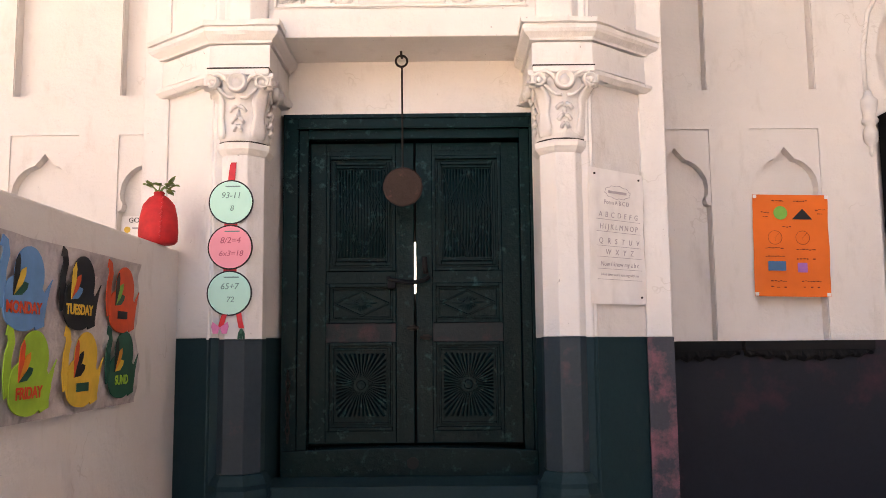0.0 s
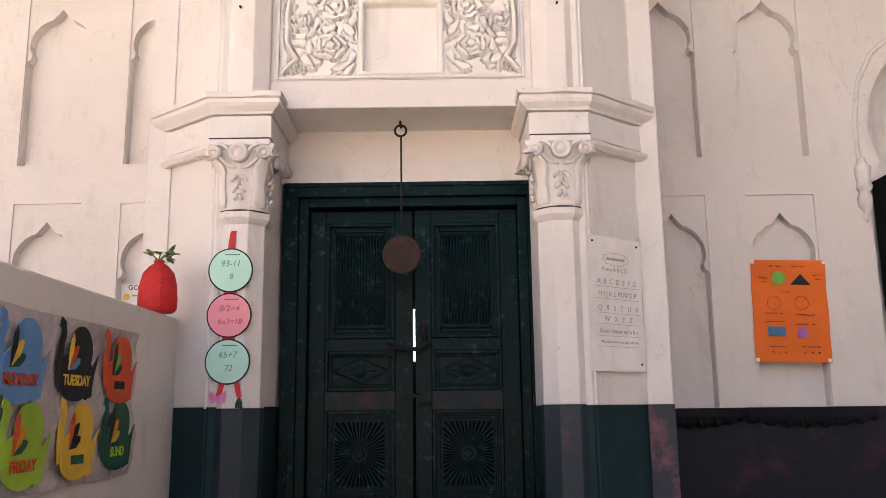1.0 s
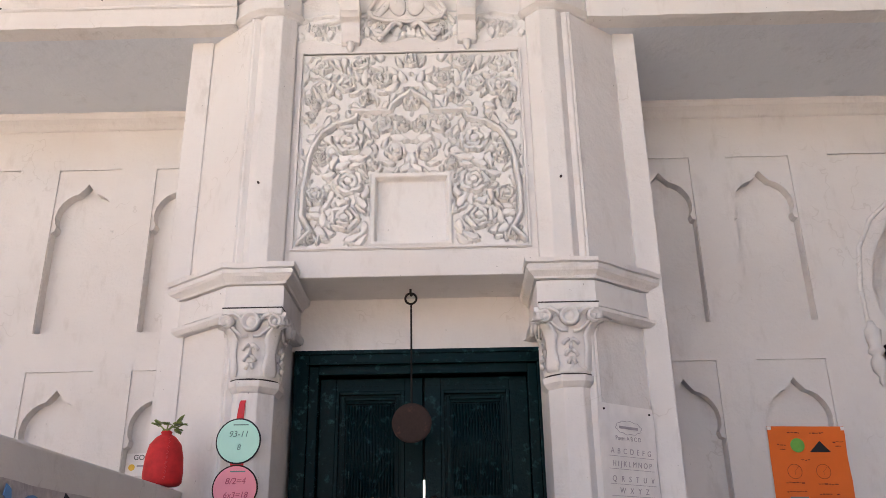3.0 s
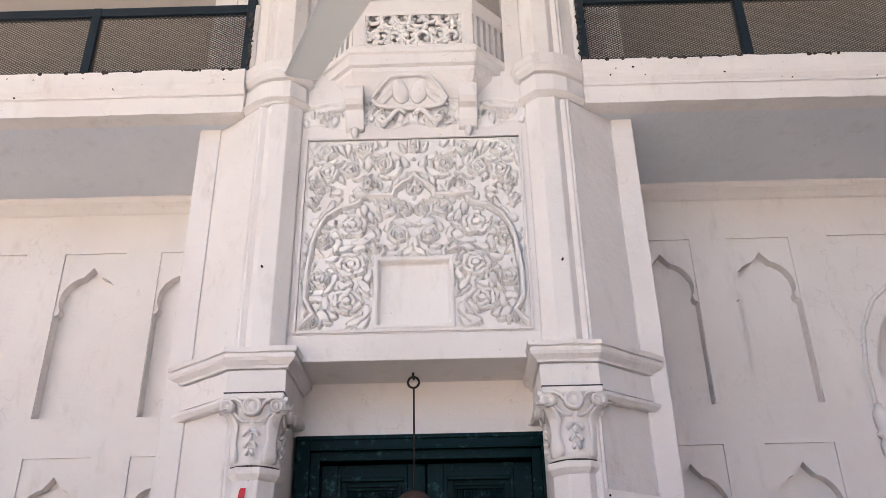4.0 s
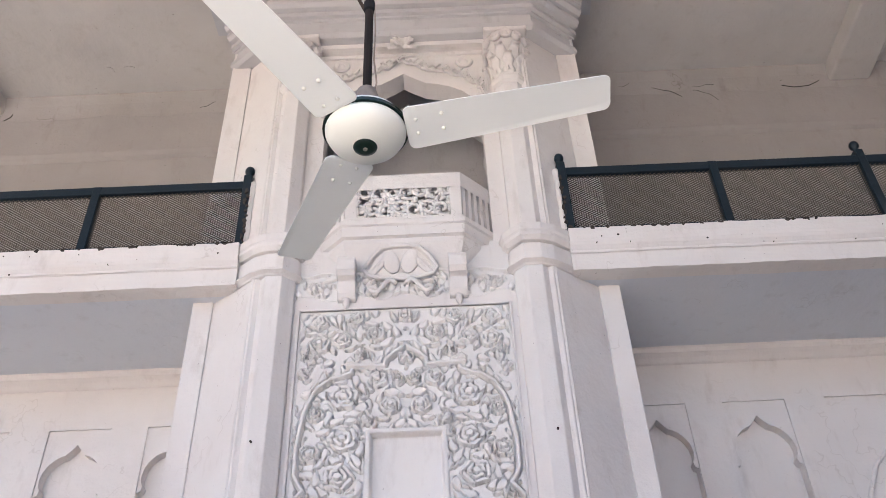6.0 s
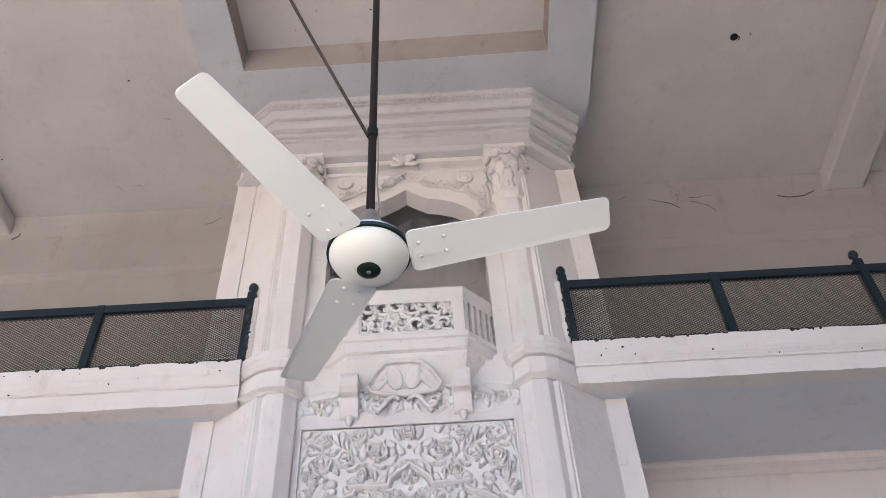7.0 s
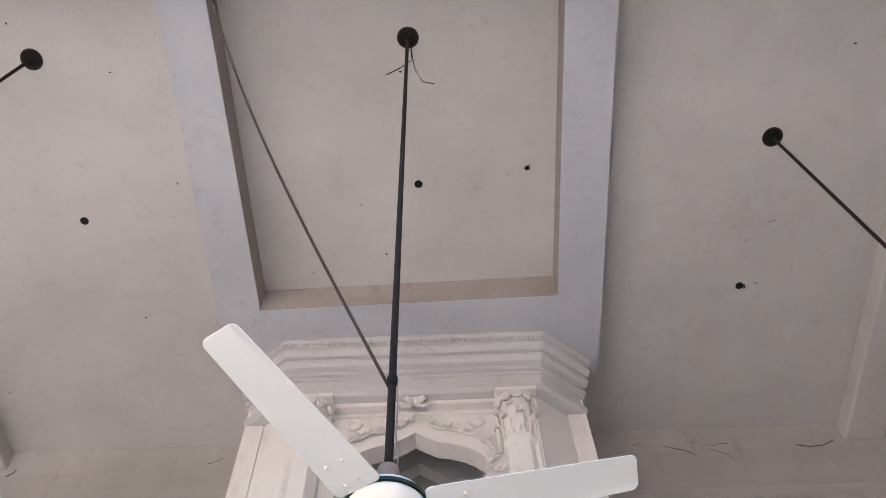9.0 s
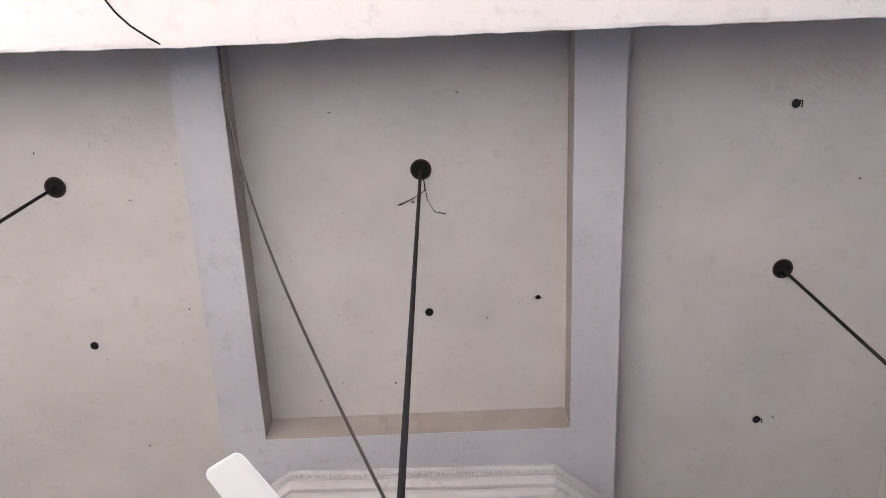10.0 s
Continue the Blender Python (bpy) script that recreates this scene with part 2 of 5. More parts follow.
for x0, x1 in BIG:
    r = rect(x0, x1, 1.205, 4.27)
    a = cusped((x0 + x1) / 2, (x1 - x0) / 2 - 0.10, 1.21, 2.75, 4.12)
    rim(bm, r, at(WY), at(WY + 0.02))
    plate(bm, r, [a], at(WY + 0.02))
    rim(bm, a, at(WY + 0.02), at(WY + 0.24))
    plate(bm, a, [], at(WY + 0.24))
box(bm, -12.5, 6.5, WY + 0.26, WY + 0.6, 0.0, 4.9)
setting("wall_main", bm, WALLW, "pinkish whitewashed wall with blind cusped niches", "wall")
bm = bmesh.new()
box(bm, -12.5, 6.5, WY - 0.012, WY + 0.25, 0.0, 1.2)
setting("wall_dado", bm, BLACKD, "near-black painted dado with reddish worn patches", "wall")
bm = bmesh.new()
sweep(bm, [(-12.5, WY), (6.5, WY)], [(0.0, 4.60), (0.02, 4.61), (0.05, 4.64), (0.09, 4.665), (0.09, 4.70), (0.10, 4.716)])
setting("trim_wall_cornice", bm, WHITE, "white run moulding under the gallery", "trim")

# bay: two side blocks, the lintel wall and the upper arch wall
BLOCK = [(0.53, 5.72), (0.53, 4.60), (0.78, 4.475), (1.130, 4.749), (1.130, 4.733), (1.275, 4.733), (1.275, 5.72)]
for plan, z0 in ((BLOCK, 1.227), (mirror(BLOCK), 1.24)):
    bm = bmesh.new()
    prism(bm, plan, z0, 4.72)
    soften(setting("wall_bay_side", bm, WHITE, "whitewashed canted side of the bay", "wall"), 0.008)
bm = bmesh.new()
box(bm, -1.02, 0.55, 4.575, 5.3, 2.93, 3.10)
soften(setting("lintel", bm, WHITE, "thick white lintel over the doorway", "lintel"), 0.006)
bm = bmesh.new()
plate(bm, rect(-1.02, 0.55, 3.10, 5.0), [rect(-0.945, 0.468, 3.122, 4.492)], at(4.575))
rim(bm, rect(-0.945, 0.468, 3.122, 4.492), at(4.575), at(4.64))
setting("wall_bay_front", bm, WHITE, "whitewashed wall framing the carved panel", "wall")
bm = bmesh.new()
box(bm, -1.02, 0.55, 4.64, 5.3, 3.10, 5.0)
setting("wall_bay_core", bm, WHITE, "whitewashed core behind the carved panel", "wall")
bm = bmesh.new()
box(bm, -1.02, 0.55, 5.0, 5.3, 2.595, 2.93)
setting("wall_over_door", bm, WALLW, "whitewashed wall over the door frame", "wall")
bm = bmesh.new()
prism(bm, offset_plan := [(x + (0.002 if x > 0.6 else 0), y - 0.003) for x, y in BLOCK], 0.0, 1.227)
prism(bm, mirror(offset_plan), 0.0, 1.24)
setting("bay_dado", bm, SLATE, "dark slate painted dado of the bay", "wall")
for x0, x1, z1 in ((1.130, 1.279, 1.227), (2 * CX - 1.279, 2 * CX - 1.130, 1.24)):
    bm = bmesh.new()
    box(bm, x0, x1, 4.727, 4.75, 0.0, z1)
    setting("bay_dado_strip", bm, STRIPP, "slate dado strip rubbed to pink plaster", "wall")

UB = [(0.74, 5.95), (0.74, 4.80), (0.43, 4.80), (0.43, 4.70), (0.53, 4.60), (0.78, 4.475), (1.130, 4.749), (1.130, 4.733), (1.295, 4.733), (1.295, 5.95)]
bm = bmesh.new()
prism(bm, UB, 4.72, 8.0)
prism(bm, mirror(UB), 4.72, 8.0)
arch = cusped(CX, 0.64, 5.06, 6.30, 6.93)
plate(bm, rect(-1.05, 0.58, 5.0, 7.6), [arch], at(4.60))
rim(bm, arch, at(4.60), at(4.78))
plate(bm, rect(-1.05, 0.58, 5.0, 7.6), [arch], at(4.78))
setting("wall_bay_upper", bm, WHITE, "whitewashed upper bay with an open cusped arch", "wall")
bm = bmesh.new()
box(bm, -1.22, 0.75, 5.90, 6.1, 4.72, 8.2)
box(bm, -1.22, 0.75, 4.80, 5.95, 4.9, 5.04)
setting("wall_inner_room", bm, INNER, "dim grey wall behind the open arch", "wall")

# gallery slabs
for x0, x1 in ((0.93, 6.5), (-12.5, 2 * CX - 0.93)):
    bm = bmesh.new()
    box(bm, x0, x1, 4.56, 5.72, 4.718, 5.02)
    ob = setting("gallery_slab", bm, SOFFIT, "limewashed soffit of the gallery, tinted for blue skylight", "gallery")
    bm = bmesh.new()
    sweep(bm, [(x0, 4.56), (x1, 4.56)], [(0.0, 4.712), (0.035, 4.712), (0.035, 4.848), (0.052, 4.852), (0.052, 4.866), (0.046, 4.872), (0.070, 4.90), (0.080, 4.925), (0.076, 4.95), (0.078, 4.99), (0.085, 5.045), (0.03, 5.06)], 0.1, 0.005)
    fascia = setting("trim_gallery_fascia", bm, WHITE, "pale moulded fascia of the gallery, edge chipped", "trim")
    # chips knocked out of the upper edge and pock marks below it, baring the mortar
    rng = random.Random(int(x0 * 10))
    bm = bmesh.new()
    for k in range(46):
        cx = rng.uniform(max(x0, -5.0) + 0.05, min(x1, 4.6) - 0.05)
        edge = rng.random() < 0.62
        cz = 5.046 if edge else rng.choice((4.868, 4.91, 4.97, 5.01)) + rng.uniform(-0.01, 0.01)
        w = rng.uniform(0.008, 0.034) if edge else rng.uniform(0.004, 0.011)
        h = rng.uniform(0.007, 0.020) if edge else w * rng.uniform(0.6, 1.1)
        yf = 4.56 - (0.086 if edge else 0.0805 if cz > 4.9 else 0.055)
        lump = [(cx + w * math.cos(j * 0.698) * rng.uniform(0.55, 1.1), cz - 0.003 + h * math.sin(j * 0.698) * rng.uniform(0.5, 1.1)) for j in range(9)]
        loft(bm, [[(x, yf + 0.03, z) for x, z in lump], [(x, yf, z) for x, z in lump], [(cx + 0.6 * (x - cx), yf - 0.003, cz + 0.6 * (z - cz)) for x, z in lump]])
    part("chips", bm, DIRT, fascia, "dark chips in the plaster edge")
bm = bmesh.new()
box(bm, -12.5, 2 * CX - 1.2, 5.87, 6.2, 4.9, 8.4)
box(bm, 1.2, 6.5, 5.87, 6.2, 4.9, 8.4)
setting("wall_gallery", bm, GALW, "stained limewashed wall behind the gallery, shade in its colour", "wall")
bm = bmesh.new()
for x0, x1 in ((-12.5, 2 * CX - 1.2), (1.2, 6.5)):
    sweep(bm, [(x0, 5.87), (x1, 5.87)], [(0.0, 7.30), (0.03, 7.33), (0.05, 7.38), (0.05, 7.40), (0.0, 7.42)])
setting("trim_gallery_wall", bm, GALW, "stained ledge moulding on the gallery wall, shade in its colour", "trim")

COVE = plaster("stained_cove_limewash", (0.44, 0.415, 0.40), (0.36, 0.335, 0.31), (0.20, 0.175, 0.15), 0.5, 0.9, 0.6)
for x0, x1 in ((-12.5, 2 * CX - 1.2), (1.2, 6.5)):
    bm = bmesh.new()
    n = int((x1 - x0) / 0.06)
    loops = []
    for i in range(n + 1):
        x = x0 + (x1 - x0) * i / n
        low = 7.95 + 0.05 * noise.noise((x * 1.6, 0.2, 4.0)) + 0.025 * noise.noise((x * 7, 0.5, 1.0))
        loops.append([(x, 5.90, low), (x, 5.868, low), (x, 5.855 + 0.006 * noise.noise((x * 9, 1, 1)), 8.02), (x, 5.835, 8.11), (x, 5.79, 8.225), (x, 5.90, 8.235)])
    loft(bm, loops)
    setting("trim_ceiling_cove", bm, COVE, "stained patched joint below the ceiling, darker than the bay", "trim")

# ceiling, turned slightly to the facade
def skew(x, y):
    return (x + 0.019 * (y - 4.0), y - 0.019 * (x + 0.2))
def slab(bm, x0, x1, y0, y1, z0, z1):
    prism(bm, [skew(x, y) for x, y in ((x0, y0), (x1, y0), (x1, y1), (x0, y1))], z0, z1)
bm = bmesh.new()
slab(bm, -13, -1.80, 0.2, 6.6, 8.23, 8.6)
slab(bm, -1.80, 1.30, 0.2, 6.6, 8.35, 8.6)
slab(bm, 1.30, 7, 0.2, 6.6, 8.23, 8.6)
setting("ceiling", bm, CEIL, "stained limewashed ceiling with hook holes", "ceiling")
for x0, x1 in ((-2.050, -1.658), (1.120, 1.535)):
    bm = bmesh.new()
    slab(bm, x0, x1, 0.40, 4.9, 7.995, 8.02)
    setting("ceiling_beam", bm, BEAM, "limewashed underside of the ceiling beam, bluish shade in its colour", "beam")
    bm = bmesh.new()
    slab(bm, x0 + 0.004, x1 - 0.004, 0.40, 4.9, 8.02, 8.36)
    setting("ceiling_beam_side", bm, STAIN_SHADE, "brown-stained sides of the ceiling beam, darkened for shade", "beam")
for x0, x1 in ((4.17, 4.60), (-5.0, -4.56)):
    bm = bmesh.new()
    slab(bm, x0, x1, 0.40, 5.95, 8.02, 8.24)
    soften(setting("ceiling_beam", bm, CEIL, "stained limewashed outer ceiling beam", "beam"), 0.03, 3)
bm = bmesh.new()
loops = []
for i in range(401):
    x = -13 + i * 0.05
    w = 0.014 * noise.noise((x * 1.7, 0.3, 1.0)) + 0.007 * noise.noise((x * 9.0, 0.7, 2.0))
    z = 7.20 + 0.006 * noise.noise((x * 5, 2.0, 0.5))
    loops.append([(*skew(x, -0.6), 8.6), (*skew(x, -0.6), 7.20), (*skew(x, 0.335), 7.20), (*skew(x, 0.366 + w), z + 0.006), (*skew(x, 0.371 + w), z + 0.03), (*skew(x, 0.371), 8.6)])
loft(bm, loops)
setting("beam_front", bm, LITBEAM, "white front beam of the hall, court glare in its colour, edge uneven", "beam")

# scars, flakes and nail holes in the ceiling plaster
rng = random.Random(44)
for mat, label, n in ((CEIL, "raised plaster flakes and patches on the ceiling", 46), (DIRT, "small dark pits and scratches in the ceiling plaster", 20)):
    bm = bmesh.new()
    for k in range(n):
        mid = rng.random() < 0.4
        x, y = (rng.uniform(-1.55, 1.0), rng.uniform(0.7, 3.9)) if mid else (rng.choice((rng.uniform(-4.4, -2.2), rng.uniform(1.7, 4.0))), rng.uniform(0.7, 5.6))
        z = 8.35 if mid else 8.23
        a, w = rng.uniform(0, 3.14), rng.uniform(0.02, 0.075) if mat is CEIL else rng.uniform(0.004, 0.018)
        h = w * rng.uniform(0.3, 0.9) if mat is CEIL else rng.uniform(0.003, 0.009)
        ring = [(w * math.cos(j * 0.698) * rng.uniform(0.6, 1.1), h * math.sin(j * 0.698) * rng.uniform(0.5, 1.1)) for j in range(9)]
        pts = [(x + u * math.cos(a) - v * math.sin(a), y + u * math.sin(a) + v * math.cos(a)) for u, v in ring]
        loft(bm, [[(*skew(px, py), z + 0.004) for px, py in pts], [(*skew(px, py), z - 0.006) for px, py in pts]])
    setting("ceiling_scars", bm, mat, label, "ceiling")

# hall side walls: added out of view, the right one nearer to cut light
bm = bmesh.new()
box(bm, 6.2, 6.6, 0.2, 6.2, 0, 8.5)
box(bm, -12.8, -12.4, 0.2, 6.4, 0, 8.5)
setting("wall_sides", bm, WALLW, "plain whitewashed end walls added out of view", "wall")

# partition wall
bm = bmesh.new()
box(bm, -1.72, -1.50, 1.6, 4.735, 0.0, 1.735)
soften(setting("wall_partition", bm, WHITE, "low whitewashed partition wall, chipped and stained", "wall"), 0.012)

# ---- columns and capitals ----
def octagon(apo, cx=0.0, cy=0.0):
    r = apo / math.cos(math.pi / 8)
    return [(cx + r * math.cos(math.pi / 8 + k * math.pi / 4), cy + r * math.sin(math.pi / 8 + k * math.pi / 4)) for k in range(8)]


def octaloft(bm, rows):
    loft(bm, [[(x, y, z) for x, y in octagon(a)] for a, z in rows])


def leaf_mesh(h, w, curl):
    """An acanthus leaf that climbs the bell and curls out at its tip."""
    bm = bmesh.new()
    rows = []
    for i in range(9):
        t = i / 8
        out = 0.006 + 0.014 * t + (curl * max(0, t - 0.62) ** 2 * 3.2)
        z = h * min(t, 0.9) + (-(t - 0.9) * h * 0.8 if t > 0.9 else 0)
        half = w * (0.85 + 0.18 * math.sin(t * 12.0)) * (1 - 0.75 * max(0, t - 0.55) ** 1.5)
        rows.append([(-half, -out, z), (-half * 0.5, -out - 0.008, z), (0, -out - 0.003, z), (half * 0.5, -out - 0.010, z), (half, -out, z), (half * 0.6, -out + 0.018, z), (-half * 0.6, -out + 0.018, z)])
    loft(bm, rows)
    return mesh_of("leaf", bm, WHITE, True)


def ring_mesh(name, r, t, n=18, depth=0.012):
    """A flat rosette: rolled rim and a boss, facing -y."""
    bm = bmesh.new()
    prof = [(0.001, -depth), (r * 0.30, -depth * 1.0), (r * 0.42, -depth * 0.2), (r * 0.55, -depth * 0.2), (r * 0.70, -depth * 1.15), (r * 0.88, -depth * 1.1), (r, 0.0)]
    loops = [[(q * math.cos(2 * math.pi * k / n), y, q * math.sin(2 * math.pi * k / n)) for k in range(n)] for q, y in prof]
    loft(bm, loops)
    return mesh_of(name, bm, WHITE, True)


def place(name, me, parent, m, label=""):
    ob = new(name, me)
    ob.parent = parent
    ob.matrix_local = m
    return ob


def capital(parent, z0, z1, apo):
    h = z1 - z0
    bm = bmesh.new()
    lathe(bm, [(apo * 0.99, z0), (apo * 0.96, z0 + 0.12 * h), (apo * 0.95, z0 + 0.45 * h), (apo * 1.02, z0 + 0.70 * h), (apo * 1.18, z0 + 0.88 * h), (apo * 1.22, z0 + 0.93 * h)], 0, 0, 24)
    bell = part("capital", bm, WHITE, parent, "", True)
    tall, low = leaf_mesh(h * 0.70, apo * 0.40, 0.14), leaf_mesh(h * 0.44, apo * 0.36, 0.12)
    for k in range(8):
        a = k * 45
        for me, ex, r in ((tall, 22.5, apo * 0.93), (low, 0.0, apo * 0.96)):
            m = pose(0, 0, 0, 0, 0, a + ex) @ pose(0, -r + 0.012, z0 + 0.01)
            place("leaf", me, bell, m)
    vol = ring_mesh("volute", apo * 0.30, 0, 16, apo * 0.22)
    for k in range(4):
        for da in (-17, 17):
            place("volute", vol, bell, pose(0, 0, 0, 0, 0, 45 + 90 * k + da) @ pose(0, -apo * 1.16, z0 + 0.80 * h))
    ros = ring_mesh("rosette", apo * 0.36, 0, 18, apo * 0.16)
    for k in range(4):
        place("rosette", ros, bell, pose(0, 0, 0, 0, 0, 90 * k) @ pose(0, -apo * 1.14, z0 + 0.84 * h))
    bm = bmesh.new()
    s = apo * 1.20
    loft(bm, [[(u * q, v * q, z) for u, v in ((-1, -1), (1, -1), (1, 1), (-1, 1))] for q, z in ((s, z0 + 0.93 * h), (s * 1.03, z0 + 0.95 * h), (s * 1.03, z1))])
    soften(part("abacus", bm, WHITE, parent), 0.008)
    return bell


def scroll_capital(parent, z0, z1, apo):
    """Smooth bell with corner volutes, a large rosette on each face and a small floret below it."""
    h = z1 - z0
    bm = bmesh.new()
    rows = [(0.97, 0.0), (0.94, 0.10), (0.93, 0.40), (0.99, 0.62), (1.10, 0.78), (1.16, 0.90)]
    n = 48
    loft(bm, [[(apo * r * (1 + 0.025 * math.cos(8 * a) + 0.02 * math.cos(4 * a + math.pi) * t) * math.cos(a), apo * r * (1 + 0.025 * math.cos(8 * a) + 0.02 * math.cos(4 * a + math.pi) * t) * math.sin(a), z0 + t * h)
               for a in [2 * math.pi * k / n for k in range(n)]] for r, t in rows])
    bell = part("capital", bm, WHITE, parent, "", True)
    corner = leaf_mesh(h * 0.80, apo * 0.34, 0.30)
    for k in range(4):
        place("leaf", corner, bell, pose(0, 0, 0, 0, 0, 45 + 90 * k) @ pose(0, -apo * 0.95, z0 + 0.02))
    vol = ring_mesh("volute", apo * 0.27, 0, 18, apo * 0.24)
    ros = ring_mesh("rosette", apo * 0.40, 0, 24, apo * 0.20)
    for k in range(4):
        turn = pose(0, 0, 0, 0, 0, 90 * k)
        place("rosette", ros, bell, turn @ pose(0, -apo * 1.10, z0 + 0.80 * h))
        for s in (-1, 1):
            place("volute", vol, bell, turn @ pose(s * apo * 0.88, -apo * 1.02, z0 + 0.80 * h, 0, 0, s * 14))
            bm = bmesh.new()
            tube(bm, [(s * apo * 0.34, -apo * 1.13, z0 + 0.80 * h), (s * apo * 0.48, -apo * 1.14, z0 + 0.88 * h), (s * apo * 0.70, -apo * 1.12, z0 + 0.93 * h), (s * apo * 0.92, -apo * 1.10, z0 + 0.90 * h)], apo * 0.075, 7)
            tube(bm, [(s * apo * 0.10, -apo * 1.06, z0 + 0.60 * h), (s * apo * 0.34, -apo * 1.09, z0 + 0.60 * h), (s * apo * 0.60, -apo * 1.10, z0 + 0.68 * h), (s * apo * 0.74, -apo * 1.08, z0 + 0.74 * h)], apo * 0.06, 7)
            place("scroll_arm", mesh_of("scroll_arm", bm, WHITE, True), bell, turn)
        bm = bmesh.new()
        for j, (u, v) in enumerate(((-0.16, 0.46), (0.16, 0.46), (0.0, 0.40), (-0.12, 0.30), (0.12, 0.30), (-0.07, 0.19), (0.07, 0.19))):
            tube(bm, [(u * apo * 0.4, -apo * 0.95, z0 + (v + 0.03) * h), (u * apo * 1.2, -apo * 1.04, z0 + v * h), (u * apo * 1.9, -apo * 0.97, z0 + (v - 0.05) * h)], apo * 0.075, 6)
        place("floret", mesh_of("floret", bm, WHITE, True), bell, turn)
    bm = bmesh.new()
    s = apo * 1.12
    loft(bm, [[(u * q, v * q, z) for u, v in ((-1, -1), (1, -1), (1, 1), (-1, 1))] for q, z in ((s, z0 + 0.90 * h), (s * 1.03, z0 + 0.92 * h), (s * 1.03, z1))])
    soften(part("abacus", bm, WHITE, parent), 0.008)


APO = 0.130
COLY = 4.582
def lower_column(x):
    col = thing("engaged_column", "white octagonal engaged column with slate painted foot", "column", "", "bay columns")
    bm = bmesh.new()
    octaloft(bm, [(APO * 1.34, 0.05), (APO * 1.34, 0.42), (APO * 1.28, 0.45), (APO * 1.30, 0.475), (APO * 1.18, 0.50), (APO * 1.10, 0.52), (APO * 1.02, 0.53)])
    soften(part("base", bm, SLATE, col, "slate painted moulded base"), 0.006)
    bm = bmesh.new()
    octaloft(bm, [(APO + 0.001, 0.53), (APO + 0.001, 1.232)])
    soften(part("foot", bm, SLATEP, col, "slate painted lower shaft"), 0.004)
    bm = bmesh.new()
    octaloft(bm, [(APO, 1.232), (APO, 2.245)])
    soften(part("shaft", bm, WHITE, col), 0.005)
    bm = bmesh.new()
    octaloft(bm, [(APO, 2.225), (APO * 1.10, 2.24), (APO * 1.20, 2.258), (APO * 1.22, 2.285), (APO * 1.22, 2.292), (APO * 0.98, 2.294), (APO * 0.98, 2.31)])
    soften(part("necking", bm, WHITE, col), 0.004)
    scroll_capital(col, 2.30, 2.70, APO * 1.14)
    # Dark ring paints the shadow line of the gap together with its dirt.
    bm = bmesh.new()
    lathe(bm, [(APO * 1.08, 2.2945), (APO * 1.135, 2.2955), (APO * 1.135, 2.303), (APO * 1.08, 2.304)], 0, 0, 24)
    part("lower_joint", bm, DIRT, col, "dark ring of dirt and gap shadow above the necking")
    # Dark strip under the frieze: gap shadow and dirt in one colour.
    bm = bmesh.new()
    q = APO * 1.14 * 1.12 * 1.02
    box(bm, -q, q, -q, q, 2.7005, 2.7055)
    part("upper_joint", bm, DIRT, col, "dark strip of dirt and gap shadow above the abacus")
    bm = bmesh.new()
    octaloft(bm, [(APO * 1.02, 2.96), (APO * 1.02, 4.72)])
    soften(part("upper_shaft", bm, WHITE, col), 0.006)
    col.matrix_world = pose(x, COLY, 0)
    return col


def upper_column(x):
    col = thing("engaged_column", "white octagonal upper column with leafy capital", "column", "", "upper bay columns")
    bm = bmesh.new()
    octaloft(bm, [(APO * 0.98, 5.05), (APO * 0.98, 6.62)])
    soften(part("shaft", bm, WHITE, col), 0.005)
    bm = bmesh.new()
    octaloft(bm, [(APO, 6.60), (APO * 1.16, 6.62), (APO * 1.22, 6.65), (APO * 1.20, 6.68), (APO * 1.05, 6.70)])
    soften(part("necking", bm, WHITE, col), 0.004)
    capital(col, 6.69, 7.26, APO * 1.15)
    col.matrix_world = pose(x, COLY, 0)
    return col


XR, XL = 0.655, -1.122
col_a = lower_column(XR)
copy_thing(col_a, pose(XL, COLY, 0))
ucol = upper_column(XR)
copy_thing(ucol, pose(XL - 0.01, COLY, 0))

# entablature over each lower column, running on along the canted wall
ENT = [(0.49, 5.0), (0.49, 4.455), (0.815, 4.455), (1.225, 4.782)]
PROF = [(0.004, 2.63), (0.012, 2.635), (0.03, 2.655), (0.03, 2.675), (-0.028, 2.677), (-0.028, 2.690), (0.006, 2.692), (0.004, 2.840), (-0.016, 2.842), (-0.016, 2.851), (0.016, 2.852), (0.02, 2.865), (0.05, 2.89), (0.058, 2.905), (0.058, 2.926), (0.048, 2.929), (0.048, 2.934), (0.066, 2.937), (0.07, 2.965), (0.02, 2.972)]
for path in (ENT, mirror(ENT)):
    bm = bmesh.new()
    sweep(bm, path, PROF, 0.10, 0.005)
    ob = soften(setting("trim_entablature", bm, WHITE, "chipped white moulded entablature over the columns", "trim"), 0.004)
    bm = bmesh.new()
    lo, hi = (0.49, 0.815) if path is ENT else (2 * CX - 0.815, 2 * CX - 0.49)
    box(bm, lo + 0.03, hi - 0.03, 4.49, 4.62, 2.69, 2.965)
    setting("trim_entablature_block", bm, WHITE, "white impost block over the capital", "trim")

# moulded band at gallery level round the columns
BAND = [(0.50, 4.66), (0.522, 4.53), (0.601, 4.447), (0.709, 4.447), (0.795, 4.48), (1.05, 4.68)]
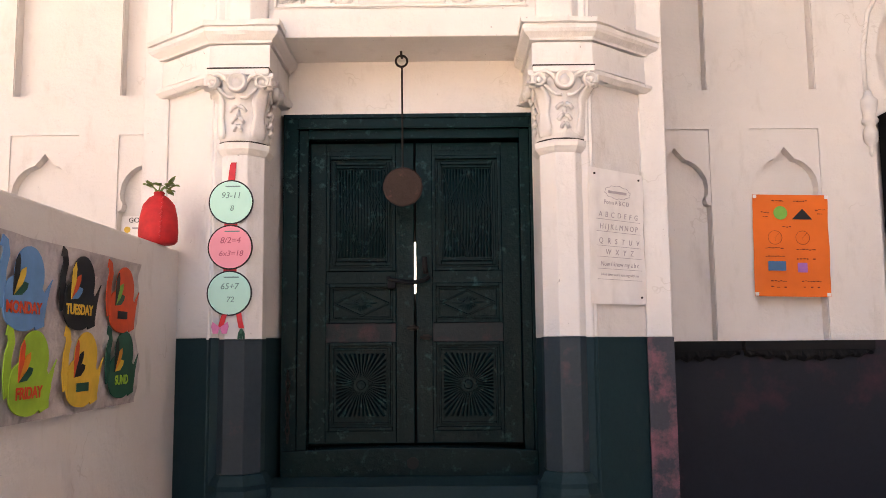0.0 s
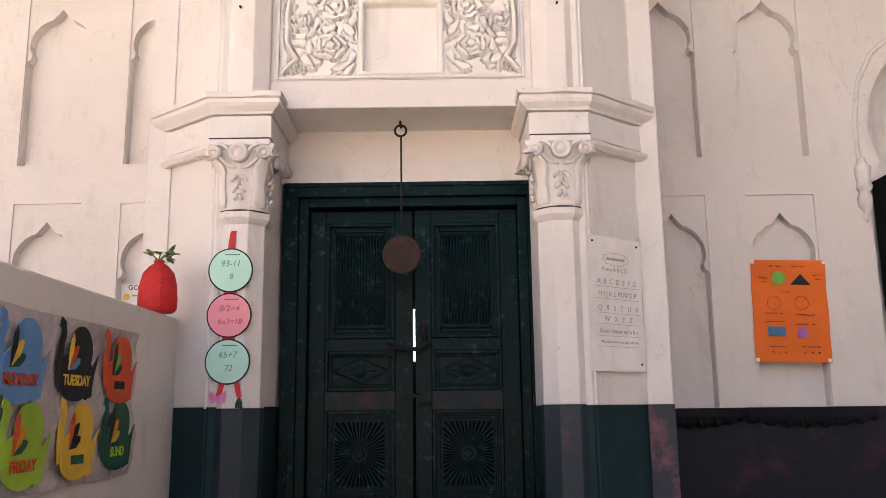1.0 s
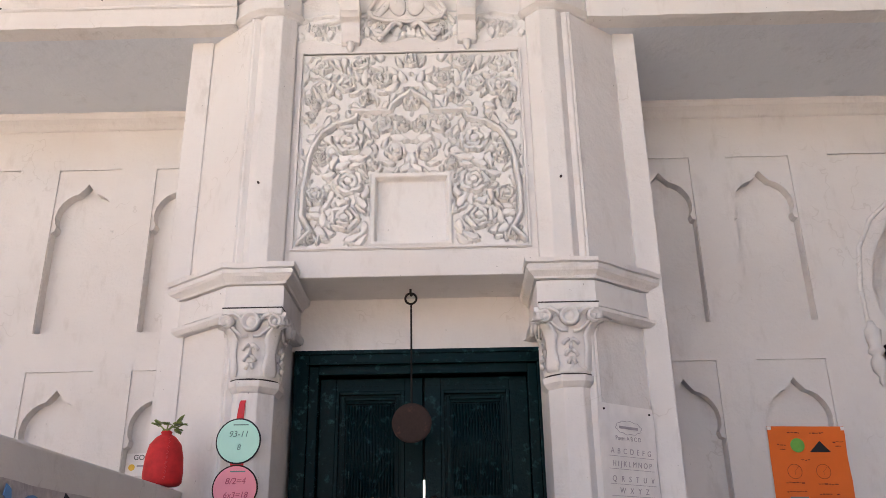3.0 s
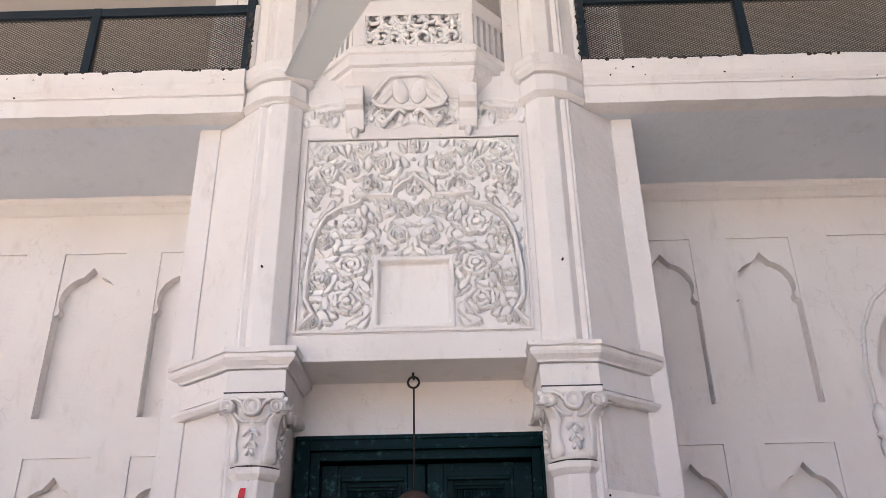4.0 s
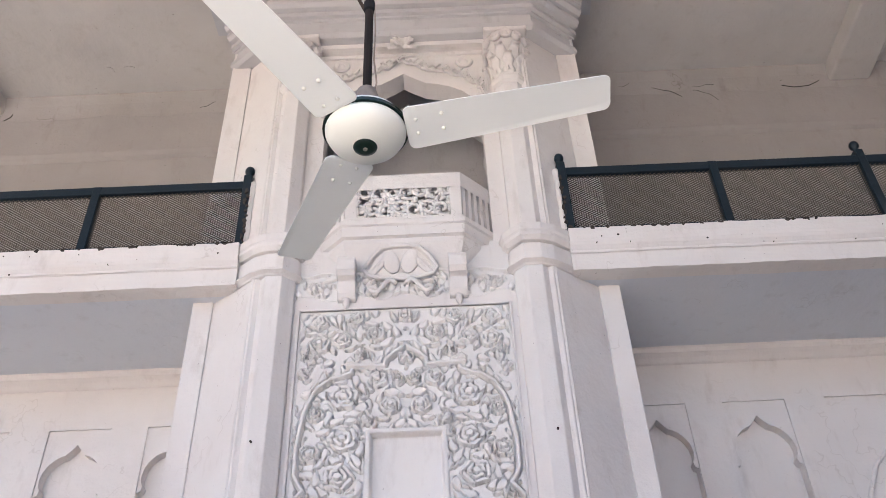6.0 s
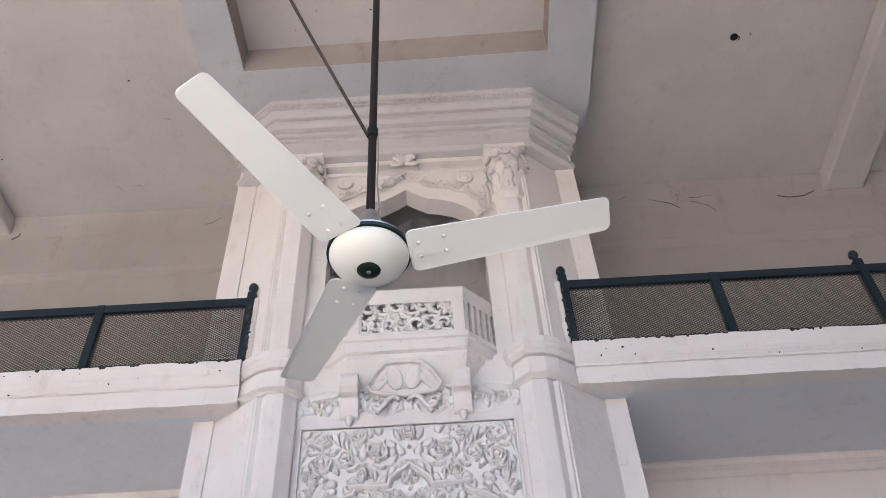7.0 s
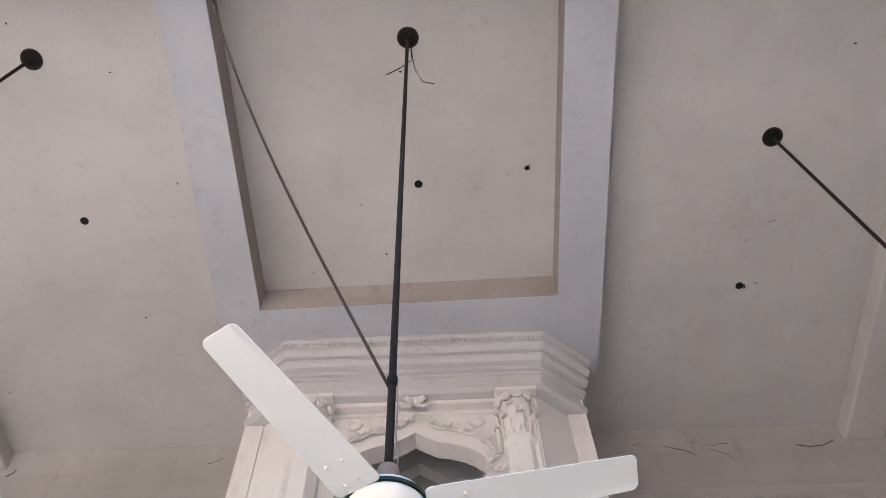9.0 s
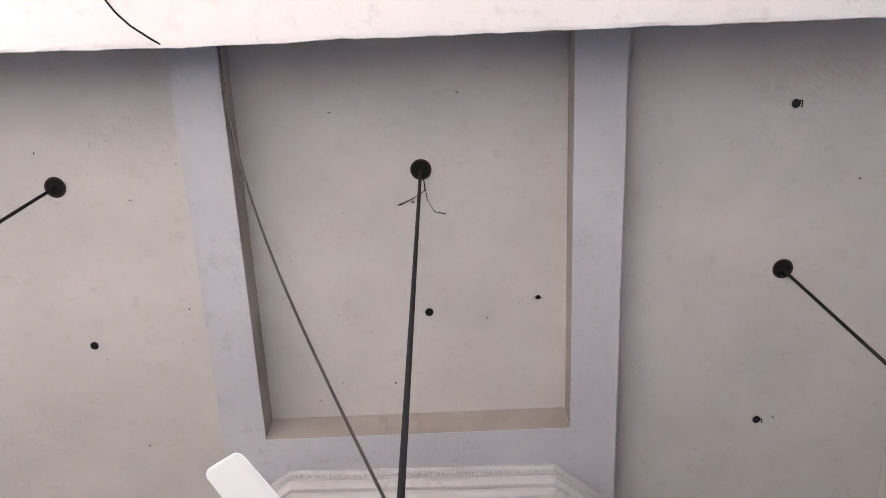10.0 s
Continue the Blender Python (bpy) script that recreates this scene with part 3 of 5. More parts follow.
for path in (BAND, mirror(BAND)):
    bm = bmesh.new()
    sweep(bm, path, [(0.004, 4.72), (0.012, 4.73), (0.045, 4.745), (0.045, 4.755), (-0.004, 4.759), (-0.004, 4.769), (0.022, 4.772), (0.02, 4.895), (-0.006, 4.899), (-0.006, 4.909), (0.03, 4.915), (0.055, 4.945), (0.055, 4.97), (0.065, 4.985), (0.068, 5.04), (0.01, 5.07)], 0.09)
    soften(setting("trim_bay_band", bm, WHITE, "white moulded band round the column", "trim"), 0.004)

# thin vertical bead where the canted wall meets the column
for x in (0.800, 2 * CX - 0.800):
    for z0, z1, m in ((0.05, 1.23, SLATE), (1.232, 2.63, WHITE), (2.97, 4.72, WHITE), (5.07, 7.2, WHITE)):
        bm = bmesh.new()
        tube(bm, [(x, 4.495, z0), (x, 4.495, z1)], 0.013, 8)
        setting("trim_bead", bm, m, "thin bead in the corner of the bay", "trim")

# ---- carved relief panels ----
def smooth01(a, b, x):
    t = np.clip((x - a) / (b - a), 0, 1)
    return t * t * (3 - 2 * t)


def segdist(U, V, pts):
    d = np.full(U.shape, 9.0)
    for (a, b), (c, e) in zip(pts, pts[1:]):
        L = (c - a) ** 2 + (e - b) ** 2
        t = np.clip(((U - a) * (c - a) + (V - b) * (e - b)) / L, 0, 1)
        d = np.minimum(d, np.hypot(U - a - t * (c - a), V - b - t * (e - b)))
    return d


def height_mesh(name, x0, x1, z0, z1, y, field, step=0.0045):
    """A carved sheet whose relief stands out towards -y, with a closed rim."""
    nx, nz = int((x1 - x0) / step) + 1, int((z1 - z0) / step) + 1
    X, Z = np.meshgrid(np.linspace(x0, x1, nx), np.linspace(z0, z1, nz))
    Hh = field(X, Z)
    verts = np.stack([X, y - Hh, Z], -1).reshape(-1, 3)
    idx = np.arange(nx * nz).reshape(nz, nx)
    faces = np.stack([idx[:-1, :-1], idx[:-1, 1:], idx[1:, 1:], idx[1:, :-1]], -1).reshape(-1, 4)
    me = bpy.data.meshes.new(name)
    me.from_pydata(verts.tolist(), [], faces.tolist())
    me.materials.append(CARVED)
    me.polygons.foreach_set("use_smooth", [True] * len(me.polygons))
    return me


ROSES = [(-0.016, 4.440, 0.066), (0.197, 4.292, 0.062), (0.335, 4.418, 0.060), (0.42, 4.262, 0.062), (0.567, 4.235, 0.074), (0.575, 4.405, 0.066), (0.660, 4.02, 0.042), (0.285, 4.152, 0.046), (0.0, 4.108, 0.052),
         (0.177, 3.955, 0.062), (0.045, 3.955, 0.048), (0.097, 3.768, 0.066), (0.390, 3.835, 0.092), (0.570, 3.725, 0.056), (0.390, 3.555, 0.092), (0.592, 3.465, 0.068), (0.408, 3.310, 0.092), (0.625, 3.190, 0.046), (0.62, 4.12, 0.036), (0.25, 3.68, 0.046)]
ARCH = [(0.690, 3.150), (0.612, 3.235), (0.632, 3.262), (0.668, 3.330), (0.668, 3.50), (0.640, 3.72), (0.618, 3.80), (0.560, 3.905), (0.48, 3.965), (0.40, 3.985), (0.352, 4.005), (0.345, 4.040), (0.378, 4.060)]
ARCH2 = [(0.378, 4.060), (0.138, 4.052), (0.128, 4.095), (0.07, 4.15), (0.03, 4.175), (0.0, 4.21)]


def carve(U, Z, roses, u1, z0, z1, seed, count, size, cut=0.032):
    """Roses and curling leaves as low pillows, parted by deep narrow chisel cuts."""
    rng = random.Random(seed)
    h = np.zeros(U.shape)
    label = np.zeros(U.shape, int)
    leaves = []
    for ru, rz, R in roses:
        p0, turn = rng.uniform(0, 6.28), rng.choice((-1, 1))
        n = 4 if R > 0.055 else 3
        for k in range(n):
            a = p0 + k * 6.283 / n + rng.uniform(-0.25, 0.25)
            leaves.append((ru + 1.22 * R * math.cos(a), rz + 1.22 * R * math.sin(a), a + turn * 1.25, R * rng.uniform(1.15, 1.5), R * rng.uniform(0.24, 0.32), turn * 0.42))
    for k in range(count):
        u, z = rng.uniform(-0.06, u1), rng.uniform(z0, z1)
        ru, rz, R = min(roses, key=lambda q: math.hypot(u - q[0], z - q[1]) - q[2])
        if math.hypot(u - ru, z - rz) < 1.35 * R or any(math.hypot(u - q[0], z - q[1]) < 0.62 * size for q in leaves):
            continue
        turn = rng.choice((-1, 1))
        leaves.append((u, z, math.atan2(z - rz, u - ru) + turn * 1.4, size * rng.uniform(0.9, 1.4), size * rng.uniform(0.24, 0.32), turn * rng.uniform(0.2, 0.6)))
    for i, (u0, v0, ang, L, W, bend) in enumerate(leaves):
        near = (np.abs(U - u0) < 1.7 * L) & (np.abs(Z - v0) < 1.7 * L)
        c, s = math.cos(ang), math.sin(ang)
        a, b = (U[near] - u0) * c + (Z[near] - v0) * s, -(U[near] - u0) * s + (Z[near] - v0) * c
        t = np.clip(a / L, 0, 1)
        b = b - bend * L * t * t
        half = 1.15 * W * np.sin(math.pi * t ** 0.8) ** 0.75
        q = np.abs(b) / np.maximum(half, 1e-4)
        inside = (a > 0) & (a < L) & (q < 1)
        h[near] = np.where(inside, 0.008 + 0.020 * np.sqrt(np.clip(1 - q * q, 0, 1)) * (0.4 + 0.6 * t), h[near])
        label[near] = np.where(inside, 100 + i, label[near])
    for i, (ru, rz, R) in enumerate(roses):
        r, th = np.hypot(U - ru, (Z - rz) * 1.12), np.arctan2(Z - rz, U - ru)
        ph = ru * 31 + rz * 17
        k = r / R * (1 + 0.07 * np.cos(5 * th + ph))
        ring = np.where(k < 0.30, 0, np.where(k < 0.64, 1, 2))
        petal = np.where(ring == 0, 0, np.where(ring == 1, 1 + np.floor((th + ph + 1.2 * k) / 2.0944) % 3, 5 + np.floor((th + ph + 1.6 - 1.0 * k) / 1.2566) % 5))
        rise = np.where(ring == 0, 0.012, np.where(ring == 1, 0.010 * (k - 0.30) / 0.34, 0.012 * (k - 0.64) / 0.36))
        clear = k < 1.16
        label = np.where(clear, 0, label)
        h = np.where(clear, 0.0, h)
        on = k < 1
        h = np.where(on, 0.012 + 0.020 * np.sqrt(np.clip(1.05 - k * k, 0, 1)) + rise, h)
        label = np.where(on, 1000 + 20 * i + petal, label)
    edge = np.zeros(U.shape, bool)
    for ax in (0, 1):
        d = np.diff(label, axis=ax) != 0
        if ax == 0:
            edge[1:] |= d
            edge[:-1] |= d
        else:
            edge[:, 1:] |= d
            edge[:, :-1] |= d
    # the chisel bites harder in some places than in others
    bite = smooth01(-0.40, 0.50, np.sin(U * 61 + 2.0 * np.sin(Z * 37)) * np.sin(Z * 53 + 1.7 * np.sin(U * 43)) + 0.15)
    return np.where(edge, h * (1 - bite) - cut * bite, h)


def main_relief(X, Z):
    U = np.abs(X - CX)
    # the two halves are cut by hand and never quite match
    wob = 0.006 * np.sin(Z * 9 + X * 5) * (X > CX)
    h = carve(U + wob, Z + 0.8 * wob, ROSES, 0.71, 3.13, 4.48, 21, 900, 0.088)
    for pts, wd in ((ARCH, 0.0125), (ARCH2, 0.0125)):
        d = segdist(U, Z, pts)
        h = np.where((d < wd + 0.011) & (d >= wd), -0.035, h)
        h = np.where(d < wd, 0.022 + 0.012 * np.sqrt(np.clip(1 - (d / wd) ** 2, 0, 1)), h)
    h = h * 1.1 + 0.002
    sq = np.maximum(U - 0.222, np.maximum(3.157 - Z, Z - 3.586))
    h = np.where(sq < -0.012, -0.036, np.where(sq < 0.0, -0.036 + 0.048 * (sq + 0.012) / 0.012, np.where(sq < 0.030, 0.022 - 0.010 * smooth01(0.018, 0.030, sq), h)))
    edge = np.minimum(np.minimum(X + 0.945, 0.468 - X), np.minimum(Z - 3.122, 4.492 - Z))
    return np.where(edge < 0.010, 0.010, h)


def frieze_relief(X, Z):
    U = np.abs(X - CX)
    h = 0.004 + carve(U, Z, ((0.62, 4.672, 0.050), (0.20, 4.66, 0.045), (0.46, 4.69, 0.034)), 0.76, 4.60, 4.76, 5, 160, 0.075)
    wave = 4.59 + 0.022 * np.cos(U * 19)
    top = 4.765 + 0.012 * np.cos(U * 23)
    return np.where((Z > wave) & (Z < top), h, np.where((Z > top) & (Z < top + 0.018), 0.03, -0.004))


relief = thing("carved_panel", "white stucco panel carved with roses, scrolls and an ogee arch", "relief panel")
part_ob = new("carved_field", height_mesh("carved_field", -0.945, 0.468, 3.122, 4.492, 4.594, main_relief))
part_ob.parent = relief
fr = new("carved_frieze", height_mesh("carved_frieze", -1.0, 0.53, 4.56, 4.80, 4.572, frieze_relief))
fr.parent = relief
bm = bmesh.new()
for x0, x1, z0, z1 in ((-0.962, -0.945, 3.105, 4.51), (0.468, 0.485, 3.105, 4.51), (-0.945, 0.468, 3.105, 3.122), (-0.945, 0.468, 4.492, 4.51)):
    box(bm, x0, x1, 4.562, 4.61, z0, z1)
soften(part("border", bm, WHITE, relief), 0.005)

# nails in the column faces
for x in (0.668, -1.148):
    nail = thing("wall_nail", "short rusty nail stub in the white column", "nail", "", "column nails")
    bm = bmesh.new()
    tube(bm, [(x, 4.455, 3.50), (x, 4.430, 3.497)], 0.007, 8)
    part("shank", bm, RUST, nail)

# ---- little balcony ----
balcony = thing("stone_balcony", "white carved stucco balcony with pierced scrollwork panel", "balcony")
BP = [(2 * CX - 0.53, 4.80), (2 * CX - 0.185, 4.45), (0.185, 4.45), (0.53, 4.80)]
def bal(profile, name, back=0.10):
    bm = bmesh.new()
    sweep(bm, BP, profile, back)
    return soften(part(name, bm, WHITE, balcony), 0.004)
bal([(-0.10, 4.80), (-0.06, 4.86), (0.0, 4.965), (0.0, 5.00), (0.025, 5.01), (0.03, 5.09), (0.045, 5.10), (0.05, 5.135), (0.035, 5.15), (0.0, 5.155)], "corbel_moulding")
bal([(0.0, 5.15), (0.0, 5.20)], "plinth_rail", 0.07)
bal([(0.0, 5.535), (0.006, 5.46), (0.01, 5.60), (0.0, 5.605)], "top_rail", 0.08)
bm = bmesh.new()
box(bm, -0.655, 0.185, 4.50, 4.62, 4.99, 5.16)
part("floor_slab", bm, WHITE, balcony)
for x0, x1 in ((2 * CX - 0.185, 2 * CX - 0.105), (0.105, 0.185)):
    bm = bmesh.new()
    box(bm, x0, x1, 4.45, 4.52, 5.20, 5.535)
    part("corner_pier", bm, WHITE, balcony)
# scrollwork: curled stems over a dark gap
rng = random.Random(7)
bm = bmesh.new()
for row in range(2):
    for k in range(7):
        cx0, cz0 = 2 * CX - 0.065 + k * 0.100 + 0.05 * row - 0.02, 5.285 + 0.165 * row
        s = 1 if (k + row) % 2 else -1
        pts = []
        for i in range(15):
            t = i / 14
            a = s * (0.6 + t * 7.2)
            r = 0.078 * (1 - 0.80 * t)
            pts.append((max(2 * CX - 0.10, min(0.10, cx0 + r * math.cos(a))), 4.478 - 0.008 * math.sin(t * 3), max(5.205, min(5.532, cz0 + r * math.sin(a)))))
        tube(bm, pts, 0.0165, 6)
        for j in range(12):
            a = rng.uniform(0, 6.28)
            p = Vector((cx0 + 0.055 * math.cos(a), 4.470 + 0.008 * (j % 3), cz0 + 0.065 * math.sin(a)))
            q = p + Vector((0.045 * math.cos(a + s), 0.004, 0.045 * math.sin(a + s)))
            p.x, q.x = (max(2 * CX - 0.10, min(0.10, v)) for v in (p.x, q.x))
            p.z, q.z = (max(5.205, min(5.532, v)) for v in (p.z, q.z))
            m0 = (p + q) / 2
            tube(bm, [p, m0 + Vector((0, -0.012, 0)), q], 0.0155, 6)
part("scrollwork", bm, WHITE, balcony, "pierced white scrollwork", True)
bm = bmesh.new()
box(bm, 2 * CX - 0.105, 0.105, 4.575, 4.590, 5.20, 5.535)
part("shadow_board", bm, INNER, balcony)
# slats of the canted sides
for sgn in (1, -1):
    for k in range(8):
        t = (k + 0.5) / 8
        x, y = 0.185 + 0.345 * t, 4.45 + 0.35 * t
        bm = bmesh.new()
        w = 0.011
        prism(bm, [(x - w, y - w), (x + w, y + w), (x + w - 0.03, y + w + 0.03), (x - w - 0.03, y - w + 0.03)], 5.20, 5.535)
        if sgn < 0:
            for v in bm.verts:
                v.co.x = 2 * CX - v.co.x
        part("slat", bm, WHITE, balcony)
# brackets and shell between them
for x in (0.133, -0.632):
    bm = bmesh.new()
    prof = [(4.58, 4.84), (4.43, 4.84), (4.415, 4.80), (4.425, 4.73), (4.455, 4.70), (4.50, 4.685), (4.52, 4.60), (4.545, 4.56), (4.58, 4.55)]
    loft(bm, [[(x + s, y, z) for y, z in prof] for s in (-0.064, 0.064)])
    br = soften(part("bracket", bm, WHITE, balcony), 0.008)
    bm = bmesh.new()
    lathe(bm, [(0.002, 4.485), (0.016, 4.50), (0.026, 4.525), (0.022, 4.55), (0.03, 4.56)], x, 4.55, 12)
    part("pendant", bm, WHITE, br, "", True)
# broad shell between the brackets: a fan-shaped tablet with a rolled rim, full lobes and scrolls at its foot
SX = CX - 0.025
outline = [(-0.265, 4.775), (-0.235, 4.735), (-0.15, 4.715), (0.0, 4.705), (0.15, 4.715), (0.235, 4.735), (0.265, 4.775), (0.205, 4.855), (0.135, 4.918), (0.05, 4.926), (-0.05, 4.926), (-0.135, 4.918), (-0.205, 4.855)]
bm = bmesh.new()
front = lambda z: 4.535 - 0.42 * (z - 4.705)
loft(bm, [[(SX + q * u, 4.60 if back else front(z) + d, 4.80 + q * (z - 4.80)) for u, z in outline] for q, back, d in ((1.0, 1, 0), (1.0, 0, 0.0), (0.90, 0, -0.004), (0.84, 0, 0.012))])
tablet = soften(part("shell_tablet", bm, WHITE, balcony, "white stucco shell tablet"), 0.006)
bm = bmesh.new()
rimp = [(SX + 0.96 * u, front(z) - 0.004, 4.80 + 0.96 * (z - 4.80)) for u, z in outline]
tube(bm, rimp + rimp[:1], 0.015, 7)
part("shell_rim", bm, WHITE, tablet, "", True)
def lobe(cx, cz, ru, rz, lean, depth):
    """A plump lobe of the shell, ridged along its length."""
    bm = bmesh.new()
    rows = []
    for i in range(7):
        e = math.pi / 2 * i / 6
        rows.append([(cx + (ru * math.cos(a) + lean * rz * math.sin(a)) * math.cos(e), front(cz + rz * math.sin(a) * math.cos(e)) + 0.010 - depth * math.sin(e), cz + rz * math.sin(a) * math.cos(e)) for a in [k * math.pi / 10 for k in range(20)]])
        if i == 6:
            rows[-1] = [(cx + 0.002 * math.cos(k), y, cz + 0.002 * math.sin(k)) for k, (x, y, z) in enumerate(rows[-1])]
    loft(bm, rows)
    part("shell_lobe", bm, WHITE, tablet, "", True)
lobe(SX - 0.066, 4.825, 0.060, 0.078, -0.20, 0.020)
lobe(SX + 0.066, 4.825, 0.060, 0.078, 0.20, 0.020)
for k in (-1, 1):
    lobe(SX + k * 0.150, 4.800, 0.034, 0.066, -0.9 * k, 0.016)
    lobe(SX + k * 0.200, 4.772, 0.030, 0.044, -1.3 * k, 0.014)
lobe(SX, 4.728, 0.060, 0.026, 0.0, 0.018)
for s_ in (-1, 1):
    bm = bmesh.new()
    curl = [(SX + s_ * (0.035 + 0.185 * t), 4.535 - 0.018 * math.sin(3.1 * t), 4.645 + 0.050 * math.sin(5.6 * t + 0.5)) for t in [i / 12 for i in range(13)]]
    curl += [(SX + s_ * (0.205 - 0.045 * math.sin(a)), 4.528, 4.625 + 0.045 * math.cos(a) - 0.02) for a in (0.6, 1.3, 2.0, 2.7)]
    tube(bm, curl, 0.017, 7)
    part("shell_scroll", bm, WHITE, balcony, "", True)

# ---- upper entablature, spandrel ornament, ceiling lip ----
COR = [(2 * CX - 1.30, 4.76), (2 * CX - 0.895, 4.445), (0.895, 4.445), (1.30, 4.76)]
bm = bmesh.new()
sweep(bm, COR, [(0.0, 7.25), (0.012, 7.26), (0.035, 7.28), (0.035, 7.330), (-0.012, 7.334), (-0.012, 7.344), (0.008, 7.348), (0.006, 7.46), (0.03, 7.465), (0.03, 7.488), (0.065, 7.490), (0.065, 7.540), (0.022, 7.544), (0.022, 7.560), (0.092, 7.575), (0.122, 7.605), (0.122, 7.650), (0.075, 7.654), (0.075, 7.670),
                (0.14, 7.675), (0.172, 7.71), (0.176, 7.750), (0.130, 7.754), (0.130, 7.768), (0.185, 7.775), (0.19, 7.82), (0.21, 7.83), (0.215, 7.86), (0.15, 7.87), (0.10, 8.0)], 0.25)
soften(setting("trim_upper_cornice", bm, CORN, "stepped pale cornice below the ceiling", "trim"), 0.004)
bead = bmesh.new()
for (ax, ay), (bx, by) in zip(offset_path(COR, 0.192), offset_path(COR, 0.192)[1:]):
    n = int(math.hypot(bx - ax, by - ay) / 0.034)
    for k in range(n):
        t = (k + 0.5) / n
        x, y = ax + (bx - ax) * t, ay + (by - ay) * t
        loft(bead, [[(x + q * math.cos(a * 1.047), y + q * math.sin(a * 1.047), 7.793 + dz) for a in range(6)] for q, dz in ((0.004, -0.018), (0.014, -0.008), (0.014, 0.008), (0.004, 0.018))])
setting("trim_bead_row", bead, CORN, "row of small moulded beads on the cornice", "trim")
bm = bmesh.new()
box(bm, -1.07, 0.60, 4.52, 4.62, 7.20, 7.30)
setting("trim_architrave", bm, WHITE, "plain white architrave over the arch", "trim")
bm = bmesh.new()
prism(bm, [skew(x, y) for x, y in ((-1.66, 3.960), (1.12, 3.960), (1.12, 4.95), (-1.66, 4.95))], 7.99, 8.36)
setting("ceiling_lip", bm, BEAM, "stained lip beam over the bay, bluish shade in its colour", "beam")
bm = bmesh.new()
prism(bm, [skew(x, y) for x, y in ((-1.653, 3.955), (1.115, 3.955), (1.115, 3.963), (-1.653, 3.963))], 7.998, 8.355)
setting("trim_ceiling_fascia", bm, STAIN_SHADE, "brown-stained fascia under the ceiling edge", "trim")

bm = bmesh.new()
for x0, x1, z0, z1 in ((2 * CX - 0.49, 0.49, 7.135, 7.165), (0.455, 0.485, 6.62, 7.135), (2 * CX - 0.485, 2 * CX - 0.455, 6.62, 7.135)):
    box(bm, x0, x1, 4.575, 4.62, z0, z1)
soften(setting("trim_spandrel_frame", bm, WHITE, "thin raised frame round the arch spandrels", "trim"), 0.006)

arch_orn = thing("arch_ornament", "white stucco garland, roundels and crest over the arch", "ornament")
bm = bmesh.new()
A2 = cusped(CX, 0.70, 6.3, 6.40, 7.09)[1:-1]
pts = []
for (a, b), (c, d) in zip(A2, A2[1:]):
    n = max(1, int(math.hypot(c - a, d - b) / 0.03))
    pts += [(a + (c - a) * i / n, b + (d - b) * i / n) for i in range(n)]
tube(bm, [(x, 4.578 - 0.012 * math.sin(i * 1.3), z + 0.012 * math.cos(i * 1.1)) for i, (x, z) in enumerate(pts)], 0.017, 7)
for i, (x, z) in enumerate(pts[::2]):
    for a in (i * 2.1, i * 2.1 + 2.4):
        tube(bm, [(x, 4.555, z), (x + 0.030 * math.cos(a), 4.528, z + 0.030 * math.sin(a)), (x + 0.052 * math.cos(a + 0.6), 4.548, z + 0.052 * math.sin(a + 0.6))], 0.0095, 6)
part("garland", bm, WHITE, arch_orn, "", True)
rm = ring_mesh("roundel", 0.075, 0, 22, 0.022)
for u in (-0.53, 0.53):
    place("roundel", rm, arch_orn, pose(CX + u, 4.598, 7.045))
for k in range(7):
    a = radians(90 + (k - 3) * 27)
    bm = bmesh.new()
    tube(bm, [(CX + 0.015 * math.cos(a), 4.54, 7.185 + 0.015 * math.sin(a)), (CX + 0.065 * math.cos(a), 4.475, 7.195 + 0.075 * math.sin(a)), (CX + 0.095 * math.cos(a), 4.468, 7.195 + 0.120 * math.sin(a)), (CX + 0.090 * math.cos(a), 4.485, 7.19 + 0.135 * math.sin(a))], 0.018, 7)
    part("crest_petal", bm, WHITE, arch_orn, "", True)
for sg in (-1, 1):
    bm = bmesh.new()
    tube(bm, [(CX + sg * 0.015, 4.50, 7.17), (CX + sg * 0.07, 4.485, 7.135), (CX + sg * 0.115, 4.50, 7.16), (CX + sg * 0.10, 4.51, 7.185)], 0.017, 7)
    part("crest_petal", bm, WHITE, arch_orn, "", True)
bm = bmesh.new()
ia = cusped(CX, 0.80, 5.1, 6.62, 7.48)
plate(bm, rect(-1.22, 0.75, 5.04, 8.0), [ia], at(5.45))
rim(bm, ia, at(5.45), at(5.60))
setting("wall_inner_arch", bm, INNER, "dim inner arch behind the balcony", "wall")

# impost and colonnette of the larger blind arch
for x0, s in ((2.905, 1), (-3.33, -1)):
    orn = thing("impost_ornament", "white stucco impost with small pendant of the blind arch", "ornament", "", "imposts")
    bm = bmesh.new()
    lathe(bm, [(0.004, 2.46), (0.02, 2.49), (0.012, 2.53), (0.045, 2.57), (0.052, 2.63), (0.03, 2.68), (0.055, 2.70), (0.06, 2.72), (0.04, 2.74), (0.055, 2.82), (0.06, 2.86), (0.035, 2.885), (0.02, 2.93)], x0 + s * 0.06, WY + 0.005, 14)
    part("baluster", bm, WHITE, orn, "", True)
    bm = bmesh.new()
    tube(bm, [(x0 + s * 0.05, WY + 0.02, 2.9), (x0 + s * 0.05, WY + 0.02, 3.2), (x0 + s * 0.10, WY + 0.02, 3.5), (x0 + s * 0.22, WY + 0.02, 3.72), (x0 + s * 0.45, WY + 0.02, 3.92), (x0 + s * 0.7, WY + 0.02, 4.0)], 0.018, 8)
    part("arch_bead", bm, WHITE, orn, "", True)
bm = bmesh.new()
box(bm, 3.125, 4.4, WY - 0.01, WY + 0.20, 1.21, 2.80)
